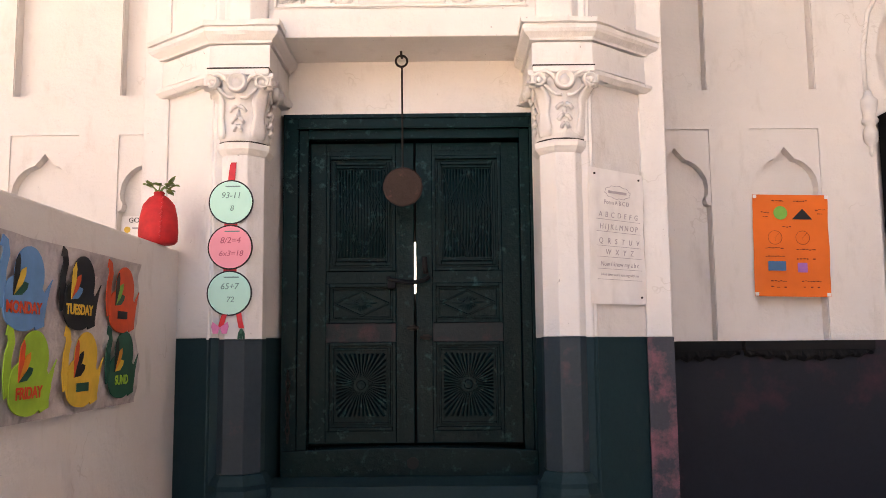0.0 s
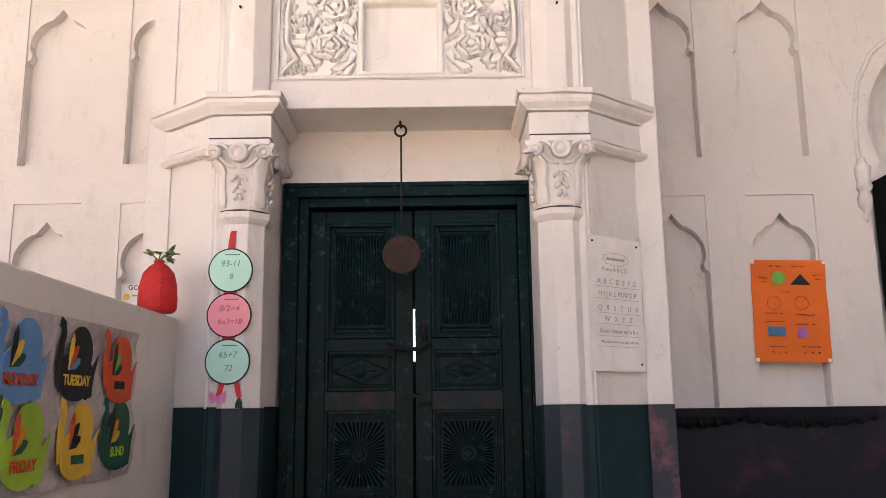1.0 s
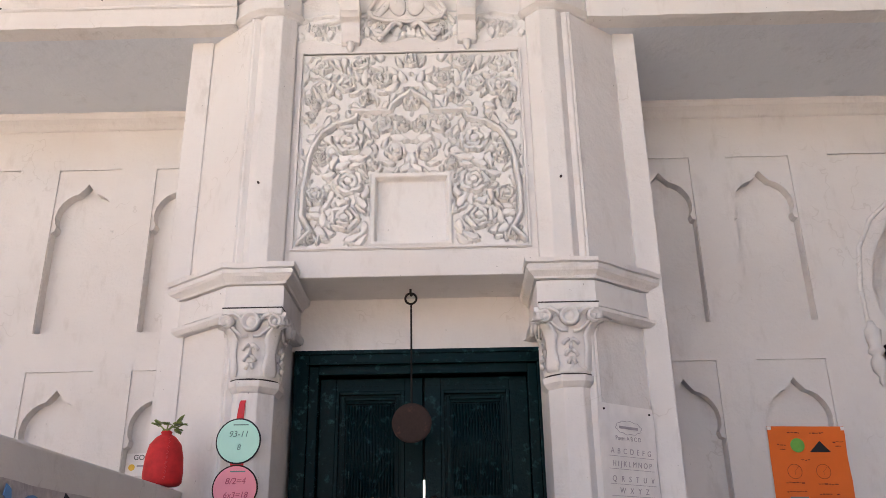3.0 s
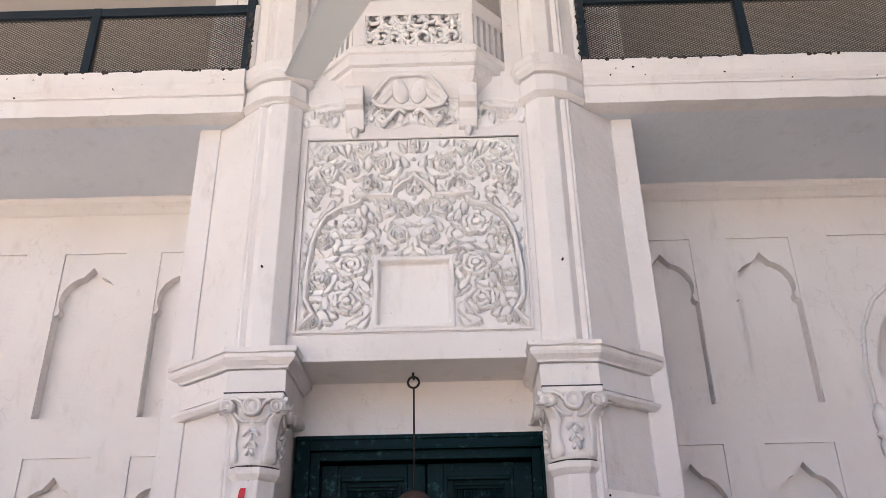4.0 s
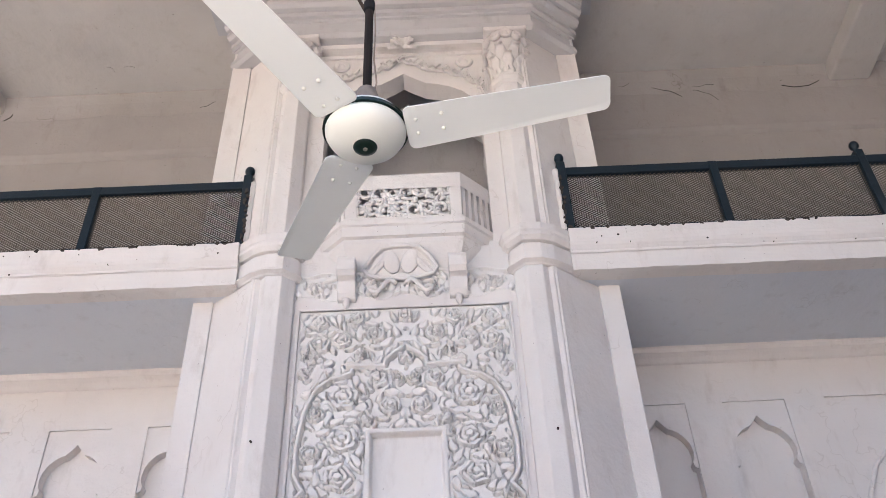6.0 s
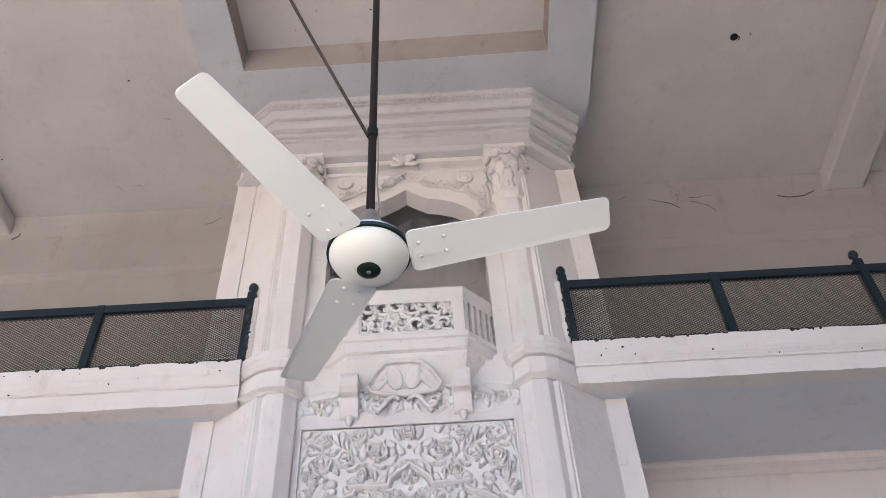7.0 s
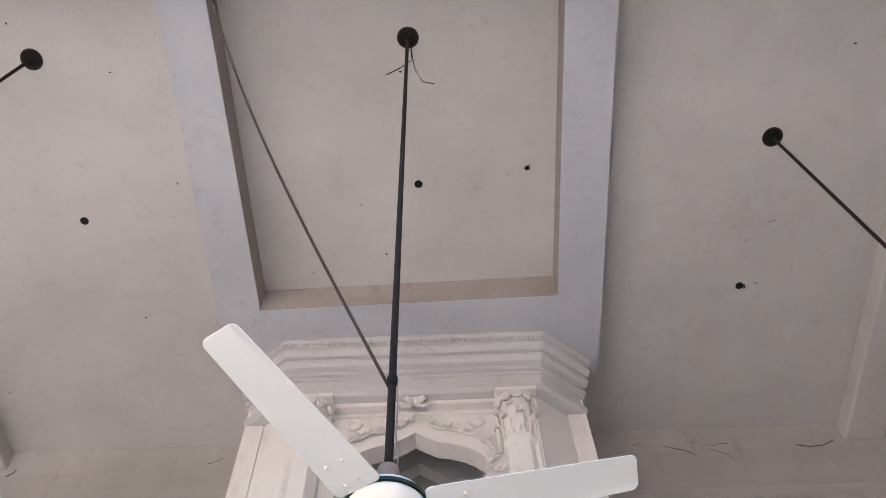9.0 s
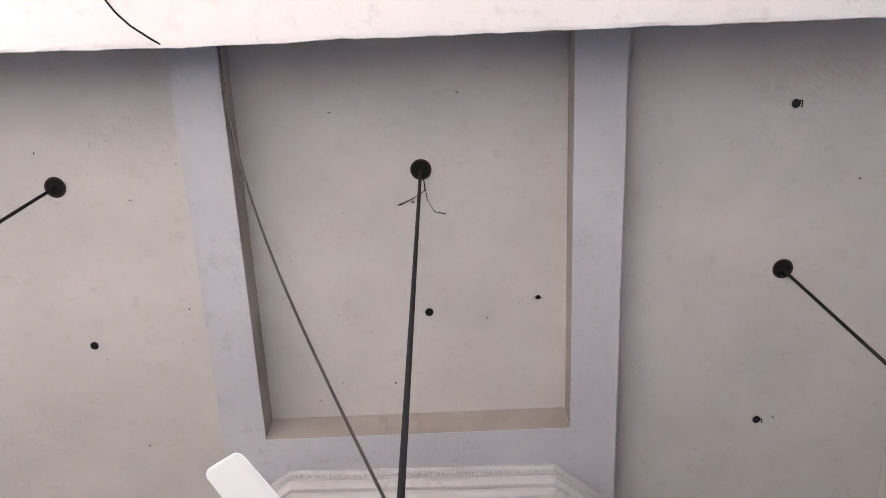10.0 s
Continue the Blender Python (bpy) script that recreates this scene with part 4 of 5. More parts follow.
setting("door_side", bm, BLACK, "dark doorway in the larger arch", "door")

# ---- door ----
GLOW, gnt, gb = nodes_of("daylight_beyond", 1.0)
gb.inputs["Emission Color"].default_value = (1.0, 0.98, 0.95, 1)
gb.inputs["Emission Strength"].default_value = 1.2
DY = 5.0
frame_ob = tagged(new("door_frame"), "dark green moulded wooden door frame", "door frame", "", "structure")
def bars(rows, name, mat, parent, bev=0.004, label=""):
    out = []
    for r in rows:
        bm = bmesh.new()
        box(bm, *r)
        out.append(soften(part(name, bm, mat, parent, label), bev))
    return out
bars([(-0.976, -0.885, DY - 0.03, DY + 0.16, 0.45, 2.595), (0.513, 0.538, DY - 0.03, DY + 0.16, 0.45, 2.595)], "outer_jamb", DOORG, frame_ob)
bars([(-0.885, -0.827, DY - 0.005, DY + 0.16, 0.45, 2.50), (0.456, 0.513, DY - 0.005, DY + 0.16, 0.45, 2.50)], "inner_jamb", DOORG, frame_ob)
bars([(-0.885, 0.513, DY - 0.03, DY + 0.16, 2.505, 2.595)], "head", DOORG, frame_ob)
bars([(-0.827, 0.456, DY - 0.005, DY + 0.16, 2.445, 2.505)], "inner_head", DOORG, frame_ob)
bars([(-0.976, 0.538, DY - 0.045, DY - 0.028, 2.565, 2.59)], "head_bead", DOORG, frame_ob)
bars([(-0.90, 0.53, DY - 0.045, DY - 0.028, 2.50, 2.512)], "head_bead", DOORG, frame_ob)
bm = bmesh.new()
n = 14
loft(bm, [[(x, DY - 0.06, 0.30), (x, DY + 0.16, 0.30), (x, DY + 0.16, 0.585 + 0.02 * math.sin(math.pi * t)), (x, DY - 0.06, 0.585 + 0.02 * math.sin(math.pi * t))]
          for t in [i / n for i in range(n + 1)] for x in [-0.97 + 1.5 * t]])
soften(part("threshold", bm, DOORG, frame_ob, "dark green threshold board with a round cat hole"), 0.008)
bm = bmesh.new()
loft(bm, [[(-0.199 + 0.035 * math.cos(k * 0.393), y, 0.515 + 0.035 * math.sin(k * 0.393)) for k in range(16)] for y in (DY - 0.064, DY - 0.055)])
part("drain_hole", bm, BLACK, frame_ob)
bm = bmesh.new()
box(bm, -1.02, 0.55, 4.60, DY - 0.05, 0.05, 0.44)
setting("door_step", bm, SLATE, "dark slate painted step below the door", "step")
bm = bmesh.new()
box(bm, -0.90, 0.52, DY + 0.17, DY + 0.20, 0.4, 2.55)
setting("door_backing", bm, BLACK, "darkness behind the door", "wall")
bm = bmesh.new()
box(bm, -0.196, -0.174, DY + 0.140, DY + 0.145, 1.505, 1.825)
setting("backdrop_daylight", bm, GLOW, "daylight seen through the gap of the door", "backdrop")


def door_leaf():
    """A leaf 0.632 wide and 1.835 high, its lower corner at the origin."""
    d = thing("door_leaf", "dark green panelled door leaf with carved sunburst and reeding", "door", "", "door leaves")
    W, Hh = 0.635, 1.825
    y = 0.03
    bm = bmesh.new()
    box(bm, 0, W, y + 0.012, y + 0.04, 0, Hh)
    part("board", bm, DOORG, d)
    bars([(0, 0.10, y - 0.012, y + 0.012, 0, Hh), (W - 0.11, W, y - 0.012, y + 0.012, 0, Hh)], "stile", DOORG, d)
    bars([(0.10, W - 0.11, y - 0.010, y + 0.012, z0, z1) for z0, z1 in ((0, 0.075), (0.955, 1.03), (1.745, Hh))], "rail", DOORG, d)
    bars([(0.10, W - 0.11, y - 0.010, y + 0.012, 0.60, 0.715)], "rail", DOORW, d, 0.004, "rail rubbed to reddish wood")
    def frame_of(x0, x1, z0, z1, w, yy, h):
        bm = bmesh.new()
        for r in ((x0, x0 + w, z0, z1), (x1 - w, x1, z0, z1), (x0 + w, x1 - w, z0, z0 + w), (x0 + w, x1 - w, z1 - w, z1)):
            box(bm, r[0], r[1], yy - h, yy + 0.01, r[2], r[3])
        return soften(part("panel_moulding", bm, DOORG, d), 0.004)
    for z0, z1 in ((0.075, 0.60), (0.715, 0.955), (1.03, 1.745)):
        frame_of(0.10, W - 0.11, z0, z1, 0.022, y + 0.004, 0.024)
    frame_of(0.135, W - 0.145, 1.065, 1.71, 0.020, y + 0.008, 0.012)
    frame_of(0.150, W - 0.160, 1.09, 1.68, 0.012, y + 0.008, 0.020)
    # reeded field with a lattice of diamonds
    x0, x1, z0, z1 = 0.168, W - 0.172, 1.115, 1.66
    bm = bmesh.new()
    k = 16
    for i in range(k):
        x = x0 + (x1 - x0) * (i + 0.5) / k
        tube(bm, [(x, y + 0.010, z0), (x, y + 0.010, z1)], 0.0065, 6)
    part("reeding", bm, DOORG, d, "", True)
    w, h = (x1 - x0), (z1 - z0)
    for a, b, c, e in ((0, 0.5, 0.5, 1), (0.5, 1, 1, 0.5), (0, 0.5, 0.5, 0), (0.5, 0, 1, 0.5), (0, 1, 0.5, 0.0), (0.5, 1.0, 1, 0.0), (0.0, 0, 0.5, 1), (0.5, 0, 1, 1)):
        bm = bmesh.new()
        tube(bm, [(x0 + a * w, y + 0.002, z0 + b * h), (x0 + c * w, y + 0.002, z0 + e * h)], 0.005, 6)
        part("lattice_bar", bm, DOORG, d)
    # diamond in the middle panel
    cx, cz = (0.10 + W - 0.11) / 2, 0.835
    frame_of(0.135, W - 0.145, 0.745, 0.925, 0.010, y + 0.008, 0.008)
    bm = bmesh.new()
    q = [(-0.165, 0), (0, -0.075), (0.165, 0), (0, 0.075)]
    for (a, b), (c, e) in zip(q, q[1:] + q[:1]):
        tube(bm, [(cx + a, y + 0.004, cz + b), (cx + c, y + 0.004, cz + e)], 0.006, 6)
    part("diamond_moulding", bm, DOORG, d)
    bm = bmesh.new()
    for i in range(18):
        a = i * 2 * math.pi / 18
        L = 0.052 / (abs(math.sin(a)) + 0.48 * abs(math.cos(a)) + 0.05)
        tube(bm, [(cx + 0.014 * math.cos(a), y + 0.006, cz + 0.014 * math.sin(a)), (cx + min(L, 0.095) * math.cos(a), y + 0.008, cz + min(L, 0.095) * math.sin(a))], 0.005, 5)
    part("flower_carving", bm, DOORG, d)
    # sunburst in the lower panel
    frame_of(0.135, W - 0.145, 0.11, 0.565, 0.014, y + 0.008, 0.010)
    bm = bmesh.new()
    box(bm, 0.160, W - 0.170, y + 0.002, y + 0.012, 0.155, 0.535)
    part("sunburst_ground", bm, DOORG, d)
    cz, hx, hz = 0.345, (W - 0.33) / 2 - 0.004, 0.186
    bm = bmesh.new()
    N = 44
    for i in range(N):
        a = (i + 0.5) * 2 * math.pi / N
        R = min(hx / max(1e-6, abs(math.cos(a))), hz / max(1e-6, abs(math.sin(a))))
        w0, w1 = 0.0022, R * math.pi / N * 0.62
        p = Vector((math.cos(a), 0, math.sin(a)))
        s = Vector((-math.sin(a), 0, math.cos(a)))
        base = Vector((cx, 0, cz))
        lo = base + p * 0.045
        hi = base + p * R
        v = [lo - s * w0 + Vector((0, y + 0.003, 0)), lo + s * w0 + Vector((0, y + 0.003, 0)), hi + s * w1 + Vector((0, y + 0.003, 0)), hi - s * w1 + Vector((0, y + 0.003, 0)),
             lo + Vector((0, y - 0.002, 0)), hi + Vector((0, y - 0.010, 0))]
        b = [bm.verts.new(k) for k in v]
        for f in ((0, 3, 5, 4), (1, 4, 5, 2), (0, 4, 1), (3, 2, 5), (0, 1, 2, 3)):
            bm.faces.new([b[k] for k in f])
    part("sunburst", bm, DOORG, d)
    bm = bmesh.new()
    loft(bm, [[(cx + r * math.cos(k * 0.524), y + dy, cz + r * math.sin(k * 0.524)) for k in range(12)] for r, dy in ((0.03, 0.003), (0.024, -0.008), (0.008, -0.010))])
    part("boss", bm, DOORG, d)
    # small dentil bands on the leaf
    bm = bmesh.new()
    for i in range(44):
        box(bm, W - 0.085, W - 0.070, y - 0.018, y - 0.011, 0.02 + i * 0.041, 0.042 + i * 0.041)
    for i in range(15):
        box(bm, 0.02 + i * 0.040, 0.042 + i * 0.040, y - 0.018, y - 0.009, 1.775, 1.795)
    tagged(part("dentil_band", bm, DOORG, d), kind="stuff")
    return d


leaf_a = door_leaf()
leaf_a.matrix_world = pose(-0.827, DY + 0.06, 0.612)
copy_thing(leaf_a, pose(-0.1795, DY + 0.06, 0.612))
# hasp, chain and bolts
hasp = thing("door_hasp", "black iron hasp and chain closing the double door", "door hasp")
bm = bmesh.new()
tube(bm, [(-0.345, 5.04, 1.60), (-0.33, 5.025, 1.585), (-0.27, 5.02, 1.575), (-0.20, 5.018, 1.566), (-0.13, 5.02, 1.58), (-0.10, 5.04, 1.60)], 0.013, 8)
part("chain", bm, BLACK, hasp, "", True)
bm = bmesh.new()
box(bm, -0.35, -0.30, 5.02, 5.08, 1.53, 1.585)
soften(part("padlock", bm, BLACK, hasp), 0.006)
bm = bmesh.new()
tube(bm, [(-0.125, 5.035, 1.72), (-0.125, 5.025, 1.66), (-0.118, 5.03, 1.62)], 0.016, 8)
part("staple", bm, IRON, hasp, "", True)
for x, z in ((-0.20, 1.296), (-0.12, 1.24)):
    bolt = thing("door_bolt", "small iron bolt on the door leaf", "bolt", "", "door bolts")
    bm = bmesh.new()
    tube(bm, [(x - 0.035, 5.06, z), (x + 0.035, 5.06, z)], 0.009, 8)
    part("bar", bm, IRON, bolt)
    bm = bmesh.new()
    box(bm, x - 0.02, x + 0.02, 5.055, 5.075, z - 0.016, z + 0.016)
    part("keeper", bm, IRON, bolt)
hinge = thing("hinge_chain", "rusty chain hanging on the door jamb", "chain")
bm = bmesh.new()
for i in range(9):
    z = 1.02 - i * 0.045
    tube(bm, [(-0.93 + 0.012 * math.cos(a) * (1 if i % 2 else 0.5), 4.955 - 0.012 * math.cos(a) * (0.4 if i % 2 else 1), z + 0.028 * math.sin(a)) for a in [k * 0.785 for k in range(9)]], 0.006, 6)
part("links", bm, IRON, hinge)

# ---- gong on its hook ----
gong = thing("iron_gong", "rusted iron disc hung on a rod from the lintel", "gong")
bm = bmesh.new()
loft(bm, [[(-0.244 + r * math.cos(k * math.pi / 18), 4.80 + y, 2.109 + r * math.sin(k * math.pi / 18)) for k in range(36)] for r, y in ((0.108, 0.007), (0.115, 0.003), (0.115, -0.004), (0.108, -0.008), (0.04, -0.010), (0.002, -0.010))])
part("disc", bm, RUST, gong)
bm = bmesh.new()
tube(bm, [(-0.248, 4.81, 2.83), (-0.246, 4.805, 2.5), (-0.245, 4.80, 2.21)], 0.006, 8)
part("rod", bm, IRON, gong)
bm = bmesh.new()
tube(bm, [(-0.250 + 0.034 * math.cos(a), 4.81, 2.868 + 0.034 * math.sin(a)) for a in [k * 2 * math.pi / 20 for k in range(21)]], 0.007, 8)
part("ring", bm, IRON, gong)
bm = bmesh.new()
tube(bm, [(-0.252, 4.812, 2.94), (-0.252, 4.812, 2.90), (-0.245, 4.806, 2.885)], 0.008, 8)
part("hook", bm, IRON, gong)

# ---- railings with wire mesh ----
def railing(xs, knobs):
    """xs: post places from one end to the other."""
    r = thing("gallery_railing", "slate blue iron railing with wire mesh panels", "railing", "", "gallery railings")
    y = 4.575
    bm = bmesh.new()
    box(bm, min(xs), max(xs), y - 0.03, y + 0.02, 5.625, 5.70)
    soften(part("top_rail", bm, RAIL, r), 0.005)
    bm = bmesh.new()
    box(bm, min(xs), max(xs), y - 0.025, y + 0.015, 5.055, 5.115)
    soften(part("bottom_rail", bm, RAIL, r), 0.005)
    for x, k in zip(xs, knobs):
        bm = bmesh.new()
        box(bm, x - 0.032, x + 0.032, y - 0.035, y + 0.03, 5.05, 5.76 if k else 5.70)
        p = soften(part("post", bm, RAIL, r), 0.005)
        if k:
            bm = bmesh.new()
            lathe(bm, [(0.03, 5.755), (0.018, 5.77), (0.018, 5.785), (0.034, 5.80), (0.038, 5.825), (0.03, 5.85), (0.008, 5.862)], x, y, 12)
            part("knob", bm, RAIL, p, "", True)
    for x0, x1 in zip(xs, xs[1:]):
        x0, x1 = min(x0, x1) + 0.032, max(x0, x1) - 0.032
        z0, z1 = 5.115, 5.625
        bm = bmesh.new()
        px, slope, t = 0.034, 0.62, 0.0032
        n = int((x1 - x0 + (z1 - z0) / slope) / px) + 1
        for s in (1, -1):
            for i in range(n):
                # wire from the bottom rising at the slope, clipped to the panel
                a = x0 - (z1 - z0) / slope + i * px if s > 0 else x0 + i * px
                p = [(a, z0), (a + s * (z1 - z0) / slope, z1)]
                ts = sorted(((x0 - p[0][0]) / (p[1][0] - p[0][0]), (x1 - p[0][0]) / (p[1][0] - p[0][0])))
                lo, hi = max(0, ts[0]), min(1, ts[1])
                if hi - lo < 0.02:
                    continue
                q = [(p[0][0] + (p[1][0] - p[0][0]) * k, z0 + (z1 - z0) * k) for k in (lo, hi)]
                loft(bm, [[(x + d[0] * t, y + d[1] * t - 0.004 * s, z + d[2] * t) for d in ((0, -1, 0), (0, 0, 1.3), (0, 1, 0), (0, 0, -1.3))] for x, z in q], True)
        part("wire_mesh", bm, MESHM, r, "grey expanded wire mesh")
    return r


railing([0.965, 2.115, 3.255, 4.4, 5.5, 6.4], (1, 0, 1, 0, 1, 0))
railing([2 * CX - 0.955, -2.565, -3.70, -4.85, -6.0, -7.2], (1, 0, 1, 0, 1, 0))
# broken plaster lumps where the rails enter the bay
rng = random.Random(3)
for x, s in ((0.925, 1), (2 * CX - 0.915, -1)):
    pl = thing("broken_plaster", "broken white plaster patch at the rail end", "plaster patch", "", "plaster patches")
    bm = bmesh.new()
    loops = []
    for k in range(12):
        z = 5.08 + 0.60 * k / 11
        w = 0.02 + 0.018 * rng.random()
        loops.append([(x + s * (w * math.cos(a)), 4.58 + 0.05 * math.sin(a) + 0.01 * rng.random(), z + 0.012 * rng.random()) for a in [j * 0.785 for j in range(8)]])
    loft(bm, loops)
    part("lump", bm, WHITE, pl)
    for k in range(11):
        bm = bmesh.new()
        z, w, h = 5.10 + 0.048 * k, rng.uniform(0.006, 0.018), rng.uniform(0.012, 0.030)
        cx = x + s * rng.uniform(0.004, 0.034)
        ring = [(cx + w * math.cos(j * 0.785) * rng.uniform(0.5, 1.2), z + h * math.sin(j * 0.785) * rng.uniform(0.5, 1.2)) for j in range(8)]
        loft(bm, [[(px, 4.57, pz) for px, pz in ring], [(px, 4.524, pz) for px, pz in ring]])
        part("gap", bm, DIRT, pl, "dark broken gap in the plaster")

# ---- ceiling fans ----
FANW = plain("cream_enamel", (0.86, 0.87, 0.81), 0.30, 0, 0.03, 6.0)
FANB = plain("white_fan_blade_enamel", (0.93, 0.95, 0.93), 0.32, 0, 0.015, 3.0)
FAND = plain("dark_green_plastic", (0.012, 0.026, 0.02), 0.3)
STEEL = plain("stained_steel", (0.42, 0.36, 0.31), 0.4, 0.6, 0.2, 20)
def ceiling_fan(z_top):
    f = thing("ceiling_fan", "cream three-bladed ceiling fan on a long iron rod", "fan", "", "ceiling fans")
    bm = bmesh.new()
    lathe(bm, [(0.034, 0.003), (0.060, 0.008), (0.088, 0.020), (0.106, 0.036), (0.116, 0.055), (0.117, 0.070)], 0, 0, 40)
    part("motor_bowl", bm, FANW, f, "", True)
    bm = bmesh.new()
    lathe(bm, [(0.002, -0.004), (0.022, -0.003), (0.034, 0.002), (0.036, 0.007)], 0, 0, 28)
    cap = part("centre_cap", bm, FAND, f, "dark green centre cap", True)
    bm = bmesh.new()
    lathe(bm, [(0.002, -0.008), (0.006, -0.007), (0.007, -0.002)], 0, 0, 10)
    part("screw", bm, STEEL, cap)
    bm = bmesh.new()
    lathe(bm, [(0.118, 0.064), (0.124, 0.066), (0.124, 0.078), (0.118, 0.080)], 0, 0, 40)
    part("rim_ring", bm, FAND, f, "dark rim ring")
    bm = bmesh.new()
    lathe(bm, [(0.117, 0.078), (0.11, 0.10), (0.07, 0.125), (0.045, 0.135)], 0, 0, 32)
    part("motor_top", bm, FANW, f, "", True)
    bm = bmesh.new()
    lathe(bm, [(0.050, 0.13), (0.048, 0.16), (0.038, 0.20), (0.030, 0.235), (0.018, 0.245)], 0, 0, 20)
    part("canopy_cup", bm, STEEL, f, "stained grey cup over the motor", True)
    bm = bmesh.new()
    tube(bm, [(0, 0, 0.22), (0, 0, z_top)], 0.0138, 12)
    rod = part("rod", bm, IRON, f, "dark iron rod")
    bm = bmesh.new()
    lathe(bm, [(0.0142, 0.63), (0.019, 0.635), (0.019, 0.675), (0.0142, 0.68)], 0, 0, 12)
    part("coupling", bm, BLACK, rod)
    bm = bmesh.new()
    tube(bm, [(0.022, 0.0, 0.24), (0.028, 0.004, 0.28), (0.018, 0.006, 0.39), (0.021, 0, 0.53), (0.017, 0, 0.65)], 0.003, 6)
    part("wire", bm, STEEL, rod)
    bl = None
    for ang in (-6.2, 116.6, 236.5):
        m = pose(0, 0, 0.046, 0, 0, ang) @ pose(0, 0, 0, -5.5, -4.6, 0)
        if bl is None:
            bm = bmesh.new()
            out = []
            r0, r1, w0, w1, c = 0.118, 0.708, 0.076, 0.060, 0.022
            for px, py, a0, rr in ((r1 - c, w1 - c, 0, c), (r0 + c, w0 - c, 90, c), (r0 + c, -w0 + c, 180, c), (r1 - c, -w1 + c, 270, c)):
                for k in range(6):
                    a = radians(a0 + 18 * k)
                    out.append((px + rr * math.cos(a), py + rr * math.sin(a)))
            loft(bm, [[(x, y, 0.010 * (1 - (y / 0.085) ** 2) + dz) for x, y in out] for dz in (-0.0015, 0.0015)])
            bl = mesh_of("blade", bm, FANB)
            bm = bmesh.new()
            lathe(bm, [(0.001, -0.008), (0.005, -0.007), (0.0068, -0.002), (0.0068, 0.004)], 0, 0, 10)
            bolt = mesh_of("bolt", bm, FANW, True)
            bm = bmesh.new()
            box(bm, 0.085, 0.24, -0.03, 0.03, 0.008, 0.016)
            iron = mesh_of("blade_iron", bm, STEEL)
        b = place("blade", bl, f, m)
        place("blade_iron", iron, b, Matrix.Identity(4))
        for x, y in ((0.150, -0.028), (0.150, 0.022), (0.225, -0.034), (0.225, 0.020)):
            place("bolt", bolt, b, pose(x, y, 0.004))
    return f


fan = ceiling_fan(5.225)
copy_thing(fan, pose(2.99, 2.53, 3.0, 0, 0, 25))
copy_thing(fan, pose(-3.27, 1.633, 3.0, 0, 0, 70))
# the middle fan hangs from the deeper coffer on a longer rod
for ob in fan.children:
    if ob.name.startswith("rod"):
        ob.data = ob.data.copy()
        for v in ob.data.vertices:
            if v.co.z > 4:
                v.co = (v.co.x, v.co.y + 0.018, v.co.z + 0.12)
fan.matrix_world = pose(-0.18, 1.56, 3.0)

# hook pockets, spare hooks and hanging wires in the ceiling
for x, y, up in ((-0.178, 1.578, 0.12), (2.985, 2.52, 0.0), (-3.262, 1.63, 0.0)):
    h = thing("fan_hook_pocket", "dark round hook pocket sunk in the ceiling", "hook pocket", "", "hook pockets")
    bm = bmesh.new()
    lathe(bm, [(0.088, 8.232 + up), (0.092, 8.224 + up), (0.078, 8.222 + up), (0.072, 8.2315 + up)], x, y, 24)
    part("rim", bm, RUST, h)
    bm = bmesh.new()
    lathe(bm, [(0.076, 8.2285 + up), (0.0762, 8.227 + up)], x, y, 24)
    part("cavity", bm, BLACK, h)
    for a in (0.5, 2.6, 4.4):
        bm = bmesh.new()
        tube(bm, [(x, y, 8.222 + up), (x + 0.078 * math.cos(a), y + 0.078 * math.sin(a), 8.224 + up)], 0.008, 6)
        part("spoke", bm, IRON, h)
for x, y, loop, up in ((-0.141, 2.911, 0, 0.12), (-3.168, 3.112, 0, 0.0), (2.912, 4.04, 1, 0.0), (2.928, 1.062, 1, 0.0)):
    h = thing("ceiling_hook", "small dark hook hole in the ceiling", "hook", "", "ceiling hooks")
    bm = bmesh.new()
    lathe(bm, [(0.036, 8.2315 + up), (0.038, 8.225 + up), (0.020, 8.2245 + up), (0.002, 8.2245 + up)], x, y, 14)
    part("socket", bm, BLACK, h)
    if loop:
        bm = bmesh.new()
        tube(bm, [(x - 0.02, y, 8.226 + up), (x - 0.012, y - 0.03, 8.19 + up), (x + 0.03, y - 0.03, 8.18 + up), (x + 0.04, y, 8.20 + up), (x + 0.05, y + 0.03, 8.226 + up)], 0.006, 6)
        part("loop", bm, IRON, h)
wires = thing("hanging_wires", "thin stray wires by the hook pocket in the ceiling", "wire")
bm = bmesh.new()
tube(bm, [(-0.16, 1.61, 8.33), (-0.15, 1.75, 8.28), (-0.26, 1.83, 8.32), (-0.38, 1.89, 8.342)], 0.004, 6)
part("strand", bm, IRON, wires)
bm = bmesh.new()
tube(bm, [(-0.16, 1.63, 8.33), (-0.13, 1.83, 8.29), (-0.07, 1.95, 8.32), (0.03, 1.98, 8.342)], 0.004, 6)
part("strand", bm, IRON, wires)
cable = thing("supply_cable", "thin grey cable slung from the beam to the fan rod", "cable")
bm = bmesh.new()
A, B = Vector((-1.70, 0.47, 7.99)), Vector((-0.195, 1.56, 3.64))
tube(bm, [A + (B - A) * t + Vector((-0.07 * math.sin(math.pi * t), 0.0, -0.20 * math.sin(math.pi * t))) for t in [i / 20 for i in range(21)]], 0.006, 6)
part("line", bm, plain("brown_cable", (0.06, 0.042, 0.033), 0.8), cable, "", True)
wire2 = thing("beam_wire", "black wire running over the white front beam", "wire")
bm = bmesh.new()
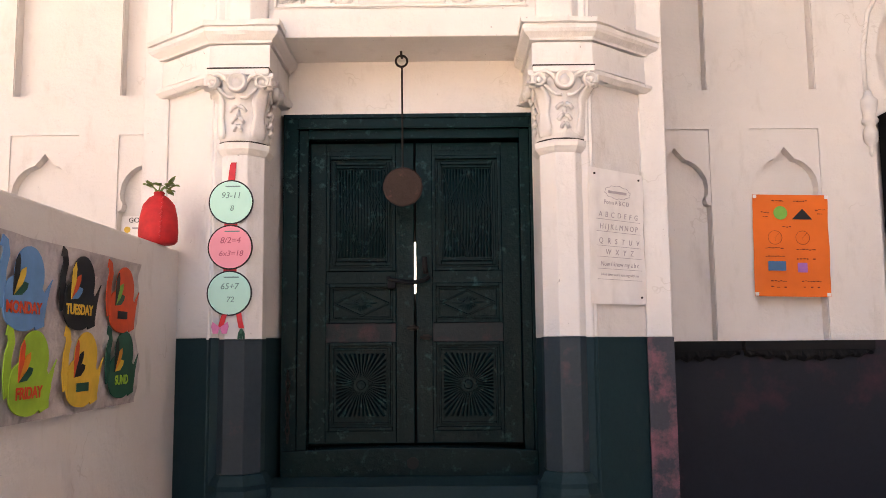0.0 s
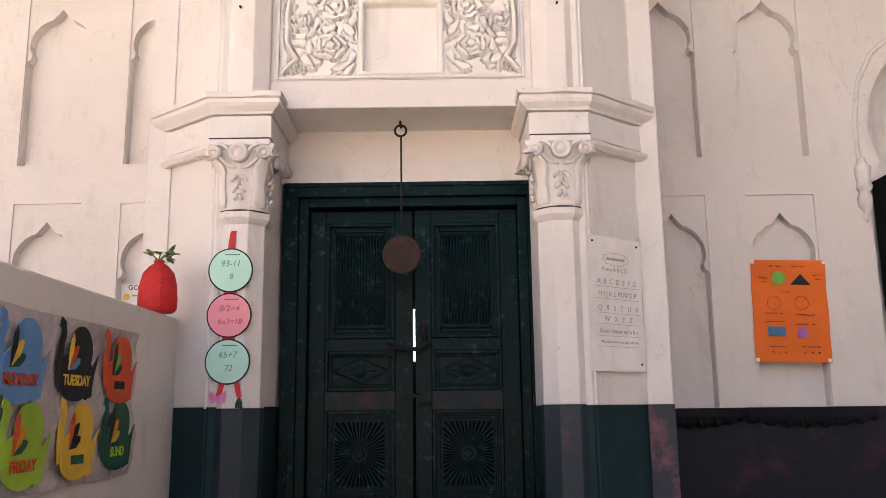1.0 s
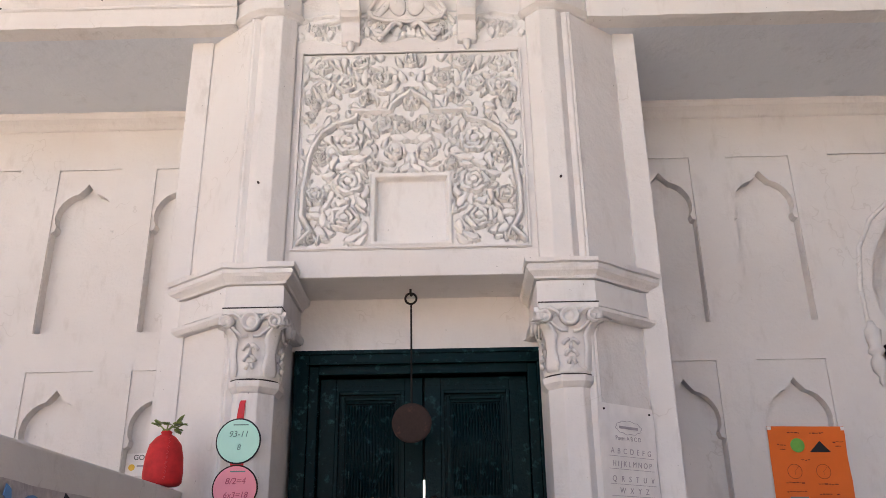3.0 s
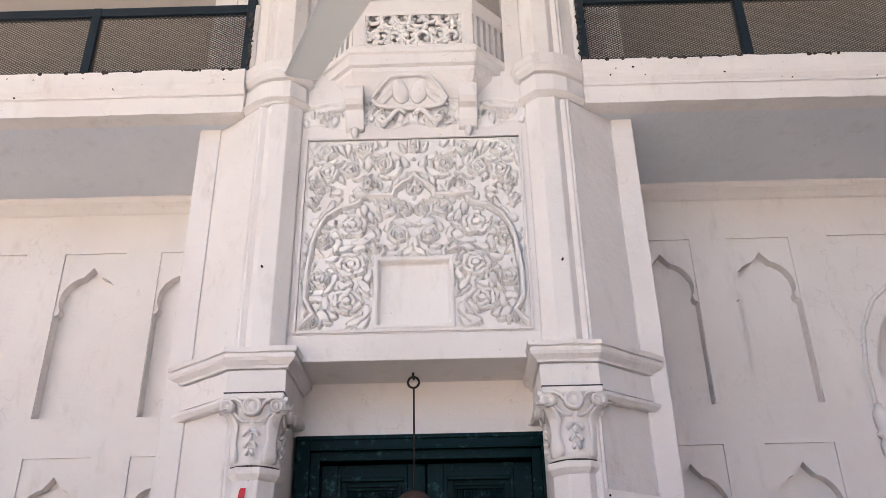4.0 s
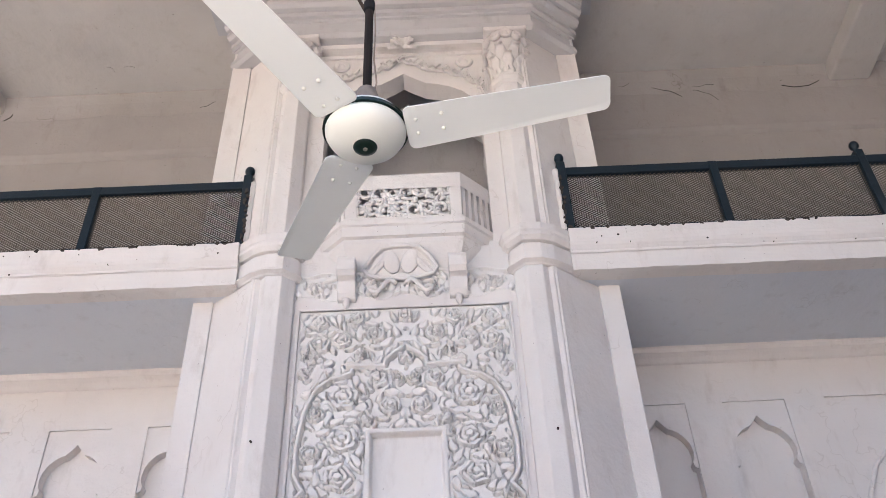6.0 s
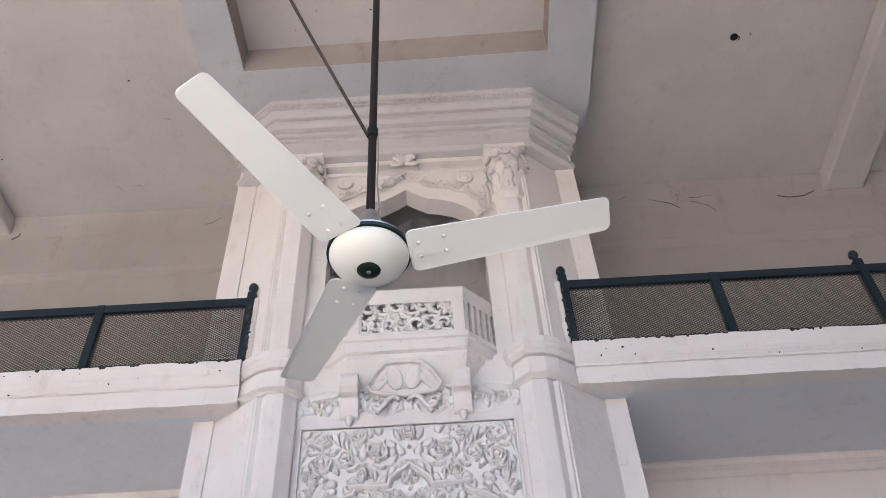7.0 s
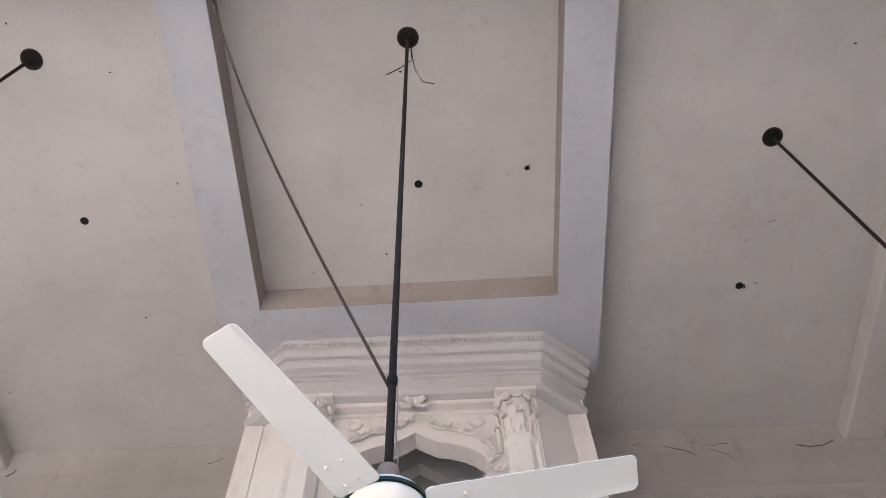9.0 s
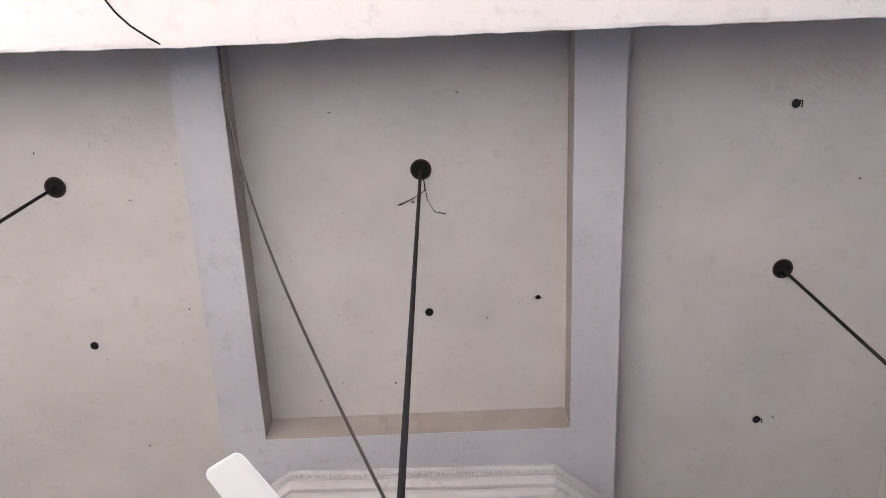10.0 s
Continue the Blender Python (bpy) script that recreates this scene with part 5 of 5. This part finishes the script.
tube(bm, [(-1.893, 0.378, 7.205), (-1.947, 0.342, 7.194), (-2.073, 0.252, 7.192), (-2.163, 0.162, 7.192), (-2.235, 0.054, 7.192)], 0.007, 6)
part("line", bm, BLACK, wire2)
wire3 = thing("wall_wires", "tangled thin dark wire stubs at the ceiling edge", "wire")
rng = random.Random(19)
for x, z, L, n in ((1.95, 8.06, 0.22, 2), (2.32, 8.02, 0.30, 2), (2.75, 7.98, 0.24, 2), (3.55, 8.05, 0.30, 1), (-2.45, 8.02, 0.22, 2), (-2.75, 8.08, 0.16, 1)):
    for k in range(n):
        bm = bmesh.new()
        a, bend, up = rng.uniform(-0.35, 0.25), rng.uniform(-0.5, 0.5), rng.uniform(-0.03, 0.05)
        tube(bm, [(x + L * t * math.cos(a), 5.862 - 0.012 * math.sin(3 * t) - 0.01 * k, z + up + L * t * math.sin(a) + bend * L * t * t + 0.008 * math.sin(11 * t + k)) for t in [i / 10 for i in range(11)]], rng.uniform(0.0015, 0.0026), 5)
        part("strand", bm, IRON, wire3)
for x, pts in ((4.05, ((0.0, 0.30), (0.05, 0.22), (0.09, 0.10), (0.05, 0.0), (-0.08, -0.07), (-0.24, -0.085), (-0.36, -0.05))), (-4.47, ((0.0, 0.12), (0.05, 0.05), (0.03, -0.04), (-0.03, -0.09)))):
    bm = bmesh.new()
    tube(bm, [(x + u, 5.855, 8.03 + v) for u, v in pts], 0.0045, 6)
    part("strand", bm, IRON, wire3)

# ---- paper, charts and small things ----
PAPER = plain("creased_white_paper", (0.84, 0.80, 0.78), 0.7, 0, 0.08, 7)
GREYP = plain("grey_creased_sheet", (0.56, 0.50, 0.50), 0.65, 0, 0.16, 16)
tree = GREYP.node_tree
bump(tree, tree.nodes["Principled BSDF"], [(noise_at(tree, 13, 3, 0.5), 0.9, 0.03), (noise_at(tree, 42, 3, 0.5), 0.5, 0.008)])
ORANGE = plain("orange_chart_paper", (0.80, 0.155, 0.020), 0.6, 0, 0.06, 5)
INK = plain("grey_ink", (0.42, 0.38, 0.40), 0.7)
CHINK = plain("brown_red_ink", (0.22, 0.035, 0.012), 0.7)
TINK = plain("faded_green_ink", (0.15, 0.26, 0.24), 0.7)
PINK_INK = plain("faded_rose_ink", (0.50, 0.10, 0.15), 0.7)
DINK = plain("black_ink", (0.015, 0.015, 0.018), 0.6)
CREAMINK = plain("yellow_card", (0.80, 0.50, 0.07), 0.6)
RED = plain("red_cloth", (0.60, 0.022, 0.025), 0.65, 0, 0.2, 18)
REDL = plain("red_ribbon", (0.62, 0.02, 0.03), 0.35)
MINT = plain("mint_card", (0.42, 0.72, 0.62), 0.55, 0, 0.03)
PINK = plain("pink_card", (0.84, 0.30, 0.36), 0.55, 0, 0.03)
GREEN = plain("leaf_green_card", (0.18, 0.46, 0.08), 0.6)
LIME = plain("lime_card", (0.33, 0.55, 0.06), 0.6)
TEAL = plain("dark_green_card", (0.015, 0.10, 0.065), 0.6)
BLUE = plain("blue_card", (0.12, 0.30, 0.58), 0.6)
BLUEB = plain("steel_blue_card", (0.06, 0.17, 0.32), 0.6)
PURPLE = plain("purple_card", (0.42, 0.16, 0.50), 0.6)
REDC = plain("red_card", (0.70, 0.085, 0.03), 0.6)
LEAF = plain("plant_leaf", (0.20, 0.27, 0.07), 0.5, 0, 0.25, 30)


def sheet(name, w, h, mat, parent, sag=0.006, seed=1, curl=0.0):
    """A hung sheet in its own xz plane facing -y, gently buckled, with thickness."""
    bm = bmesh.new()
    nx, nz = 26, 26
    def pt(i, j, back):
        u, v = i / nx - 0.5, j / nz - 0.5
        b = sag * noise.noise((u * 3 + seed, v * 4, seed)) + sag * 0.5 * noise.noise((u * 9, v * 9 + seed, 2.0)) + sag * 0.22 * abs(noise.noise((u * 17, v * 15, seed))) - abs(curl) * max(0, (abs(v) - 0.38)) ** 1.0
        return (u * w, b - sag * 0.8 + back, v * h)
    for back, flip in ((0.0, 0), (0.0012, 1)):
        g = [[bm.verts.new(pt(i, j, back)) for i in range(nx + 1)] for j in range(nz + 1)]
        for j in range(nz):
            for i in range(nx):
                bm.faces.new((g[j][i], g[j][i + 1], g[j + 1][i + 1], g[j + 1][i]))
    return part(name, bm, mat, parent, "", True)


def flat(name, pts, mat, parent, y=-0.012, t=0.002):
    bm = bmesh.new()
    loft(bm, [[(x, yy, z) for x, z in pts] for yy in (y, y + t)])
    return part(name, bm, mat, parent)


def disc_pts(cx, cz, rx, rz=None, n=28):
    rz = rz or rx
    return [(cx + rx * math.cos(2 * math.pi * k / n), cz + rz * math.sin(2 * math.pi * k / n)) for k in range(n)]


def words(text, x, z, size, mat, parent, y=-0.014, width=0.0, slant=0.0):
    cu = bpy.data.curves.new("writing", "FONT")
    cu.body, cu.size, cu.align_x, cu.align_y, cu.extrude, cu.shear = text, size, "CENTER", "CENTER", 0.0006, slant
    cu.materials.append(mat)
    if width:
        cu.offset = width
    ob = new("writing", cu)
    ob.parent = parent
    ob.matrix_local = pose(x, y, z, 90, 0, 0)
    return ob


def stroke(name, x0, x1, z, mat, parent, h=0.004, y=-0.013):
    return flat(name, [(x0, z - h / 2), (x1, z - h / 2), (x1, z + h / 2), (x0, z + h / 2)], mat, parent, y)


# orange shapes chart
rng = random.Random(5)
oc = thing("orange_chart", "orange paper chart of coloured shapes taped over a niche", "chart")
sheet("paper", 0.515, 0.70, ORANGE, oc, 0.010, 3, 0.0)
flat("green_circle", disc_pts(-0.072, 0.222, 0.047), GREEN, oc, -0.020)
flat("black_triangle", [(0.005, 0.178), (0.145, 0.178), (0.077, 0.252)], DINK, oc, -0.020)
for cx in (-0.113, 0.075):
    bm = bmesh.new()
    tube(bm, [(cx + 0.047 * math.cos(k * 0.262), -0.018, 0.052 + 0.047 * math.sin(k * 0.262)) for k in range(25)], 0.0014, 5)
    part("clock_ring", bm, CHINK, oc)
    bm = bmesh.new()
    tube(bm, [(cx + 0.03, -0.018, 0.085), (cx, -0.018, 0.052), (cx + 0.002, -0.018, 0.03)], 0.0009, 5)
    part("clock_line", bm, CHINK, oc)
flat("blue_rectangle", rect(-0.165, -0.045, -0.175, -0.110), BLUEB, oc, -0.020)
flat("purple_square", rect(0.035, 0.10, -0.185, -0.120), PURPLE, oc, -0.020)
for x0, x1, z in ((-0.13, -0.05, 0.305), (0.02, 0.11, 0.305), (-0.205, -0.15, 0.225), (-0.19, -0.155, 0.195), (0.165, 0.235, 0.245), (0.18, 0.215, 0.215), (-0.06, 0.0, 0.125), (-0.18, -0.05, -0.02), (0.03, 0.16, -0.03),
                  (-0.18, -0.05, -0.078), (0.03, 0.11, -0.095), (0.14, 0.165, -0.095), (-0.15, -0.045, -0.245), (0.06, 0.19, -0.245), (-0.15, -0.13, -0.285), (-0.11, -0.09, -0.285), (-0.06, -0.045, -0.285), (0.07, 0.085, -0.285), (0.12, 0.135, -0.285), (0.165, 0.18, -0.285)):
    x = x0
    while x < x1 - 0.004:
        w = min(rng.uniform(0.008, 0.022), x1 - x)
        stroke("writing_bar", x, x + w, z + rng.uniform(-0.003, 0.003), CHINK, oc, rng.uniform(0.004, 0.009), -0.019)
        x += w + rng.uniform(0.004, 0.008)
for x, z in ((-0.245, 0.335), (0.245, 0.335), (-0.245, -0.335), (0.24, -0.335)):
    flat("tape", rect(x - 0.012, x + 0.012, z - 0.012, z + 0.012), PAPER, oc, -0.018)
oc.matrix_world = pose(2.362, 5.690, 1.845, 0, 1.2, 0)

# handwritten alphabet sheet on the canted wall
ws = thing("alphabet_sheet", "white ruled paper with handwritten alphabet, pinned on the canted wall", "poster")
sheet("paper", 0.45, 0.74, PAPER, ws, 0.012, 8)
bm = bmesh.new()
tube(bm, [(0.105 * math.cos(k * 0.209) * (1 + 0.05 * math.sin(k * 2.1)), -0.018, 0.245 + 0.036 * math.sin(k * 0.209) * (1 + 0.1 * math.sin(k * 2.1))) for k in range(31)], 0.0014, 5)
part("heading_cloud", bm, INK, ws)
stroke("writing_bar", -0.075, 0.075, 0.245, INK, ws, 0.014, -0.018)
words("Poem A B C D", -0.01, 0.185, 0.034, INK, ws, -0.018)
for text, z in (("A  B  C  D  E  F  G", 0.115), ("H I J K L M N O P", 0.048), ("Q   R   S   T   U   V", -0.030), ("W   X   Y   Z", -0.090), ("Now I know my a b c", -0.155), ("Next time won't you sing with me", -0.212)):
    words(text, 0, z, 0.042 if text[1] == " " else (0.036 if len(text) < 20 else 0.0225), INK, ws, -0.019, 0, 0.15)
    stroke("ruled_line", -0.18, 0.185, z - 0.026, INK, ws, 0.002, -0.018)
for x, z in ((-0.185, 0.335), (0.185, 0.335), (0.18, -0.33)):
    flat("pin", disc_pts(x, z, 0.006, None, 10), IRON, ws, -0.02, 0.006)
yaw = math.degrees(math.atan2(4.765 - 4.475, 1.150 - 0.78))
ws.matrix_world = pose(0.945, 4.584, 1.775, 0, 0, yaw)

# string of number discs on the column
ds = thing("number_discs", "string of mint and pink number discs on red ribbon", "wall hanging")
ds.matrix_world = pose(-1.150, 4.446, 0)
bm = bmesh.new()
loft(bm, [[(-0.022 + 0.006 * t, y, z), (0.018 + 0.002 * t, y, z), (0.018 + 0.002 * t, y + 0.003, z), (-0.022 + 0.006 * t, y + 0.003, z)] for z, y, t in ((2.06, -0.004, 0), (2.12, -0.006, 1), (2.17, -0.004, 2), (2.185, 0.0, 3))])
part("ribbon_loop", bm, REDL, ds)
for z, m, txt in ((1.966, MINT, ("93-11", "8")), (1.722, PINK, ("8/2=4", "6x3=18")), (1.476, MINT, ("65+7", "72"))):
    flat("backing", disc_pts(0.0, z, 0.121, None, 40), RUST if m is PINK else DINK, ds, -0.008, 0.004)
    c = flat("disc", disc_pts(0.0, z, 0.113, None, 40), m, ds, -0.012, 0.004)
    words(txt[0], 0.0, z + 0.035, 0.046, PINK_INK if m is PINK else TINK, ds, -0.014, 0, 0.2)
    words(txt[1], 0.005, z - 0.035, 0.042, PINK_INK if m is PINK else TINK, ds, -0.014, 0, 0.2)
    stroke("writing_bar", -0.03, 0.05, z + 0.085, TINK, ds, 0.006, -0.0135)
for z in (1.845, 1.60):
    bm = bmesh.new()
    box(bm, -0.035, 0.035, -0.004, -0.001, z - 0.03, z + 0.03)
    part("ribbon_link", bm, REDL, ds)
for x0, x1, m in ((-0.02, -0.045, PINK), (0.05, 0.068, REDL)):
    bm = bmesh.new()
    loft(bm, [[(x - 0.014, y, z), (x + 0.014, y, z), (x + 0.014, y + 0.003, z), (x - 0.014, y + 0.003, z)] for x, y, z in ((x0, -0.006, 1.38), ((x0 + x1) / 2, -0.012, 1.33), (x1, -0.008, 1.29))])
    part("ribbon_tail", bm, REDL, ds)
for s in (-1, 1):
    flat("paper_bow", [(-0.045, 1.295), (-0.045 + s * 0.04, 1.325), (-0.045 + s * 0.046, 1.30), (-0.045 + s * 0.036, 1.262), (-0.045 + s * 0.012, 1.262)], plain("pink_paper", (0.75, 0.22, 0.45), 0.6), ds, -0.014, 0.004)
bm = bmesh.new()
for k in range(3):
    tube(bm, [(0.068, -0.012, 1.285), (0.060 + 0.012 * k, -0.024, 1.262), (0.055 + 0.014 * k, -0.016, 1.235)], 0.007, 6)
part("green_tassel", bm, TEAL, ds)

# days-of-the-week sheet on the partition: coloured card shapes
wk = thing("weekday_poster", "creased white sheet with six coloured card shapes and weekday names", "poster")
sheet("paper", 1.47, 0.655, GREYP, wk, 0.022, 5)
def card(cx, cz, mat, a, b, c, text, ink):
    body = flat("card_body", [(cx + 0.01 + (0.150 + 0.012 * math.cos(3 * t)) * math.cos(t), cz - 0.055 + 0.100 * math.sin(t)) for t in [k * 2 * math.pi / 36 for k in range(36)]], mat, wk, -0.036, 0.006)
    flat("card_top", [(cx + 0.045 + 0.105 * math.cos(t), cz + 0.045 + 0.100 * math.sin(t)) for t in [k * 2 * math.pi / 24 for k in range(24)]], mat, body, -0.034, 0.005)
    # hooked strip rising beside the round top
    spine = [(-0.120, -0.075, 0.034), (-0.142, -0.010, 0.026), (-0.138, 0.055, 0.022), (-0.118, 0.105, 0.021), (-0.128, 0.138, 0.021), (-0.152, 0.146, 0.020)]
    side = [[], []]
    for i, (u, v, w) in enumerate(spine):
        p, q = spine[max(i - 1, 0)], spine[min(i + 1, len(spine) - 1)]
        L = math.hypot(q[0] - p[0], q[1] - p[1])
        nu, nv = -(q[1] - p[1]) / L, (q[0] - p[0]) / L
        side[0].append((cx + u + nu * w, cz + v + nv * w))
        side[1].append((cx + u - nu * w, cz + v - nv * w))
    bm = bmesh.new()
    loft(bm, [[(x0, -0.034, z0), (x1, -0.034, z1), (x1, -0.030, z1), (x0, -0.030, z0)] for (x0, z0), (x1, z1) in zip(*side)])
    part("card_hook", bm, mat, body)
    for k in range(4):
        flat("card_fringe", [(cx + 0.085, cz - 0.040 - 0.026 * k), (cx + 0.160, cz - 0.012 - 0.030 * k), (cx + 0.215 - 0.018 * k, cz + 0.040 - 0.036 * k), (cx + 0.165, cz - 0.045 - 0.030 * k), (cx + 0.100, cz - 0.072 - 0.026 * k)], mat, body, -0.035 + 0.0005 * k, 0.004)
    for ang, m, L in ((78, a, 0.15), (52, b, 0.13), (25, c, 0.11)):
        u, v = math.cos(radians(ang)), math.sin(radians(ang))
        bx, bz = cx - 0.075, cz - 0.035
        flat("paper_petal", [(bx, bz), (bx + L * 0.5 * u + 0.02 * v, bz + L * 0.5 * v - 0.02 * u), (bx + L * 0.85 * u + 0.014 * v, bz + L * 0.85 * v - 0.014 * u), (bx + L * u, bz + L * v),
                             (bx + L * 0.8 * u - 0.016 * v, bz + L * 0.8 * v + 0.016 * u), (bx + L * 0.4 * u - 0.012 * v, bz + L * 0.4 * v + 0.012 * u)], m, body, -0.040, 0.003)
    if text:
        words(text, cx, cz - 0.075, 0.056, ink, body, -0.041, 0.002)
    else:
        stroke("writing_bar", cx - 0.05, cx + 0.06, cz - 0.075, ink, body, 0.034, -0.0405)
ORG = plain("orange_petal", (0.75, 0.26, 0.03), 0.6)
card(-0.405, 0.145, BLUE, DINK, CREAMINK, TEAL, "MONDAY", REDC)
card(0.035, 0.155, DINK, CREAMINK, REDC, BLUE, "TUESDAY", CREAMINK)
card(0.475, 0.150, REDC, DINK, GREEN, TEAL, "", DINK)
card(-0.345, -0.150, LIME, REDC, ORG, TEAL, "FRIDAY", REDC)
card(0.085, -0.150, CREAMINK, REDC, DINK, DINK, "", TEAL)
card(0.490, -0.140, TEAL, DINK, ORG, CREAMINK, "SUND", LIME)
wk.matrix_world = pose(-1.497, 3.295, 1.265, 0, 0, 90)

# red sack with a small plant on the partition
sack = thing("red_sack_planter", "red stitched cloth sack with a small leafy plant in its neck", "planter")
bm = bmesh.new()
loops = []
for r, z in ((0.085, 1.735), (0.100, 1.75), (0.103, 1.80), (0.097, 1.88), (0.082, 1.945), (0.050, 1.985), (0.026, 2.0), (0.030, 2.012), (0.020, 2.02)):
    loops.append([(-1.525 + r * math.cos(k * 0.262) * (1 + 0.05 * math.cos(5 * k * 0.262)), 4.40 + 0.8 * r * math.sin(k * 0.262), z) for k in range(24)])
loft(bm, loops)
part("cloth", bm, RED, sack, "", True)
bm = bmesh.new()
for k in range(9):
    z = 1.76 + 0.026 * k
    tube(bm, [(-1.490, 4.312 + 0.0035 * k, z), (-1.482, 4.311 + 0.0035 * k, z + 0.014)], 0.004, 5)
part("stitches", bm, REDL, sack)
rng = random.Random(11)
bm = bmesh.new()
for k in range(5):
    a = k * 1.3
    tube(bm, [(-1.525, 4.40, 2.0), (-1.525 + 0.02 * math.cos(a), 4.39 + 0.02 * math.sin(a), 2.03), (-1.525 + 0.055 * math.cos(a), 4.39 + 0.05 * math.sin(a), 2.055)], 0.004, 5)
part("stems", bm, LEAF, sack)
for k in range(18):
    a, e = rng.uniform(0, 6.28), rng.uniform(-0.5, 0.9)
    L = rng.uniform(0.042, 0.062)
    bm = bmesh.new()
    loft(bm, [[(x, y, z) for x, y, z in ((s, -w, 0.004 * w), (s, 0, -0.003 - 0.3 * s * s), (s, w, 0.004 * w), (s, 0, 0.001 - 0.3 * s * s))] for s, w in ((0.0, 0.002), (L * 0.3, L * 0.42), (L * 0.65, L * 0.44), (L, 0.001))])
    ob = part("leaf", bm, LEAF, sack, "", True)
    ob.matrix_local = pose(-1.515 + 0.045 * math.cos(a), 4.38 + 0.04 * math.sin(a), 2.03 + rng.uniform(0, 0.035), 0, math.degrees(-e), math.degrees(a))

# little printed notice on the far wall
nt_ = thing("wall_notice", "small printed white notice on the niche wall", "notice")
sheet("paper", 0.20, 0.15, PAPER, nt_, 0.004, 2)
words("GOOD", 0.03, 0.045, 0.050, DINK, nt_, -0.010)
flat("yellow_mark", disc_pts(-0.055, -0.02, 0.022), CREAMINK, nt_, -0.010)
stroke("writing_bar", -0.02, 0.08, -0.01, INK, nt_, 0.012, -0.010)
nt_.matrix_world = pose(-2.165, 5.792, 2.03)

# black shelf mouldings along the top of the dado
for x0, x1 in ((1.30, 1.975), (1.995, 2.865)):
    sh = thing("dado_shelf", "dark slate ledge with a black scalloped lower edge", "ledge", "", "dado ledges")
    bm = bmesh.new()
    box(bm, x0, x1, WY - 0.075, WY - 0.005, 1.135, 1.200)
    soften(part("board", bm, BLACK, sh), 0.006)
    bm = bmesh.new()
    n = 30
    loops = []
    for i in range(n + 1):
        t = i / n
        drop = 0.03 + 0.036 * math.sin(math.pi * t) + 0.011 * math.sin(t * 44)
        x = x0 + 0.01 + (x1 - x0 - 0.02) * t
        loops.append([(x, WY - 0.005, 1.135), (x, WY - 0.07, 1.135), (x, WY - 0.062 - 0.01 * math.sin(t * 70), 1.135 - drop * 0.6), (x, WY - 0.03, 1.135 - drop), (x, WY - 0.005, 1.135 - drop)])
    loft(bm, loops)
    part("scalloped_edge", bm, BLACK, sh, "black carved edge")
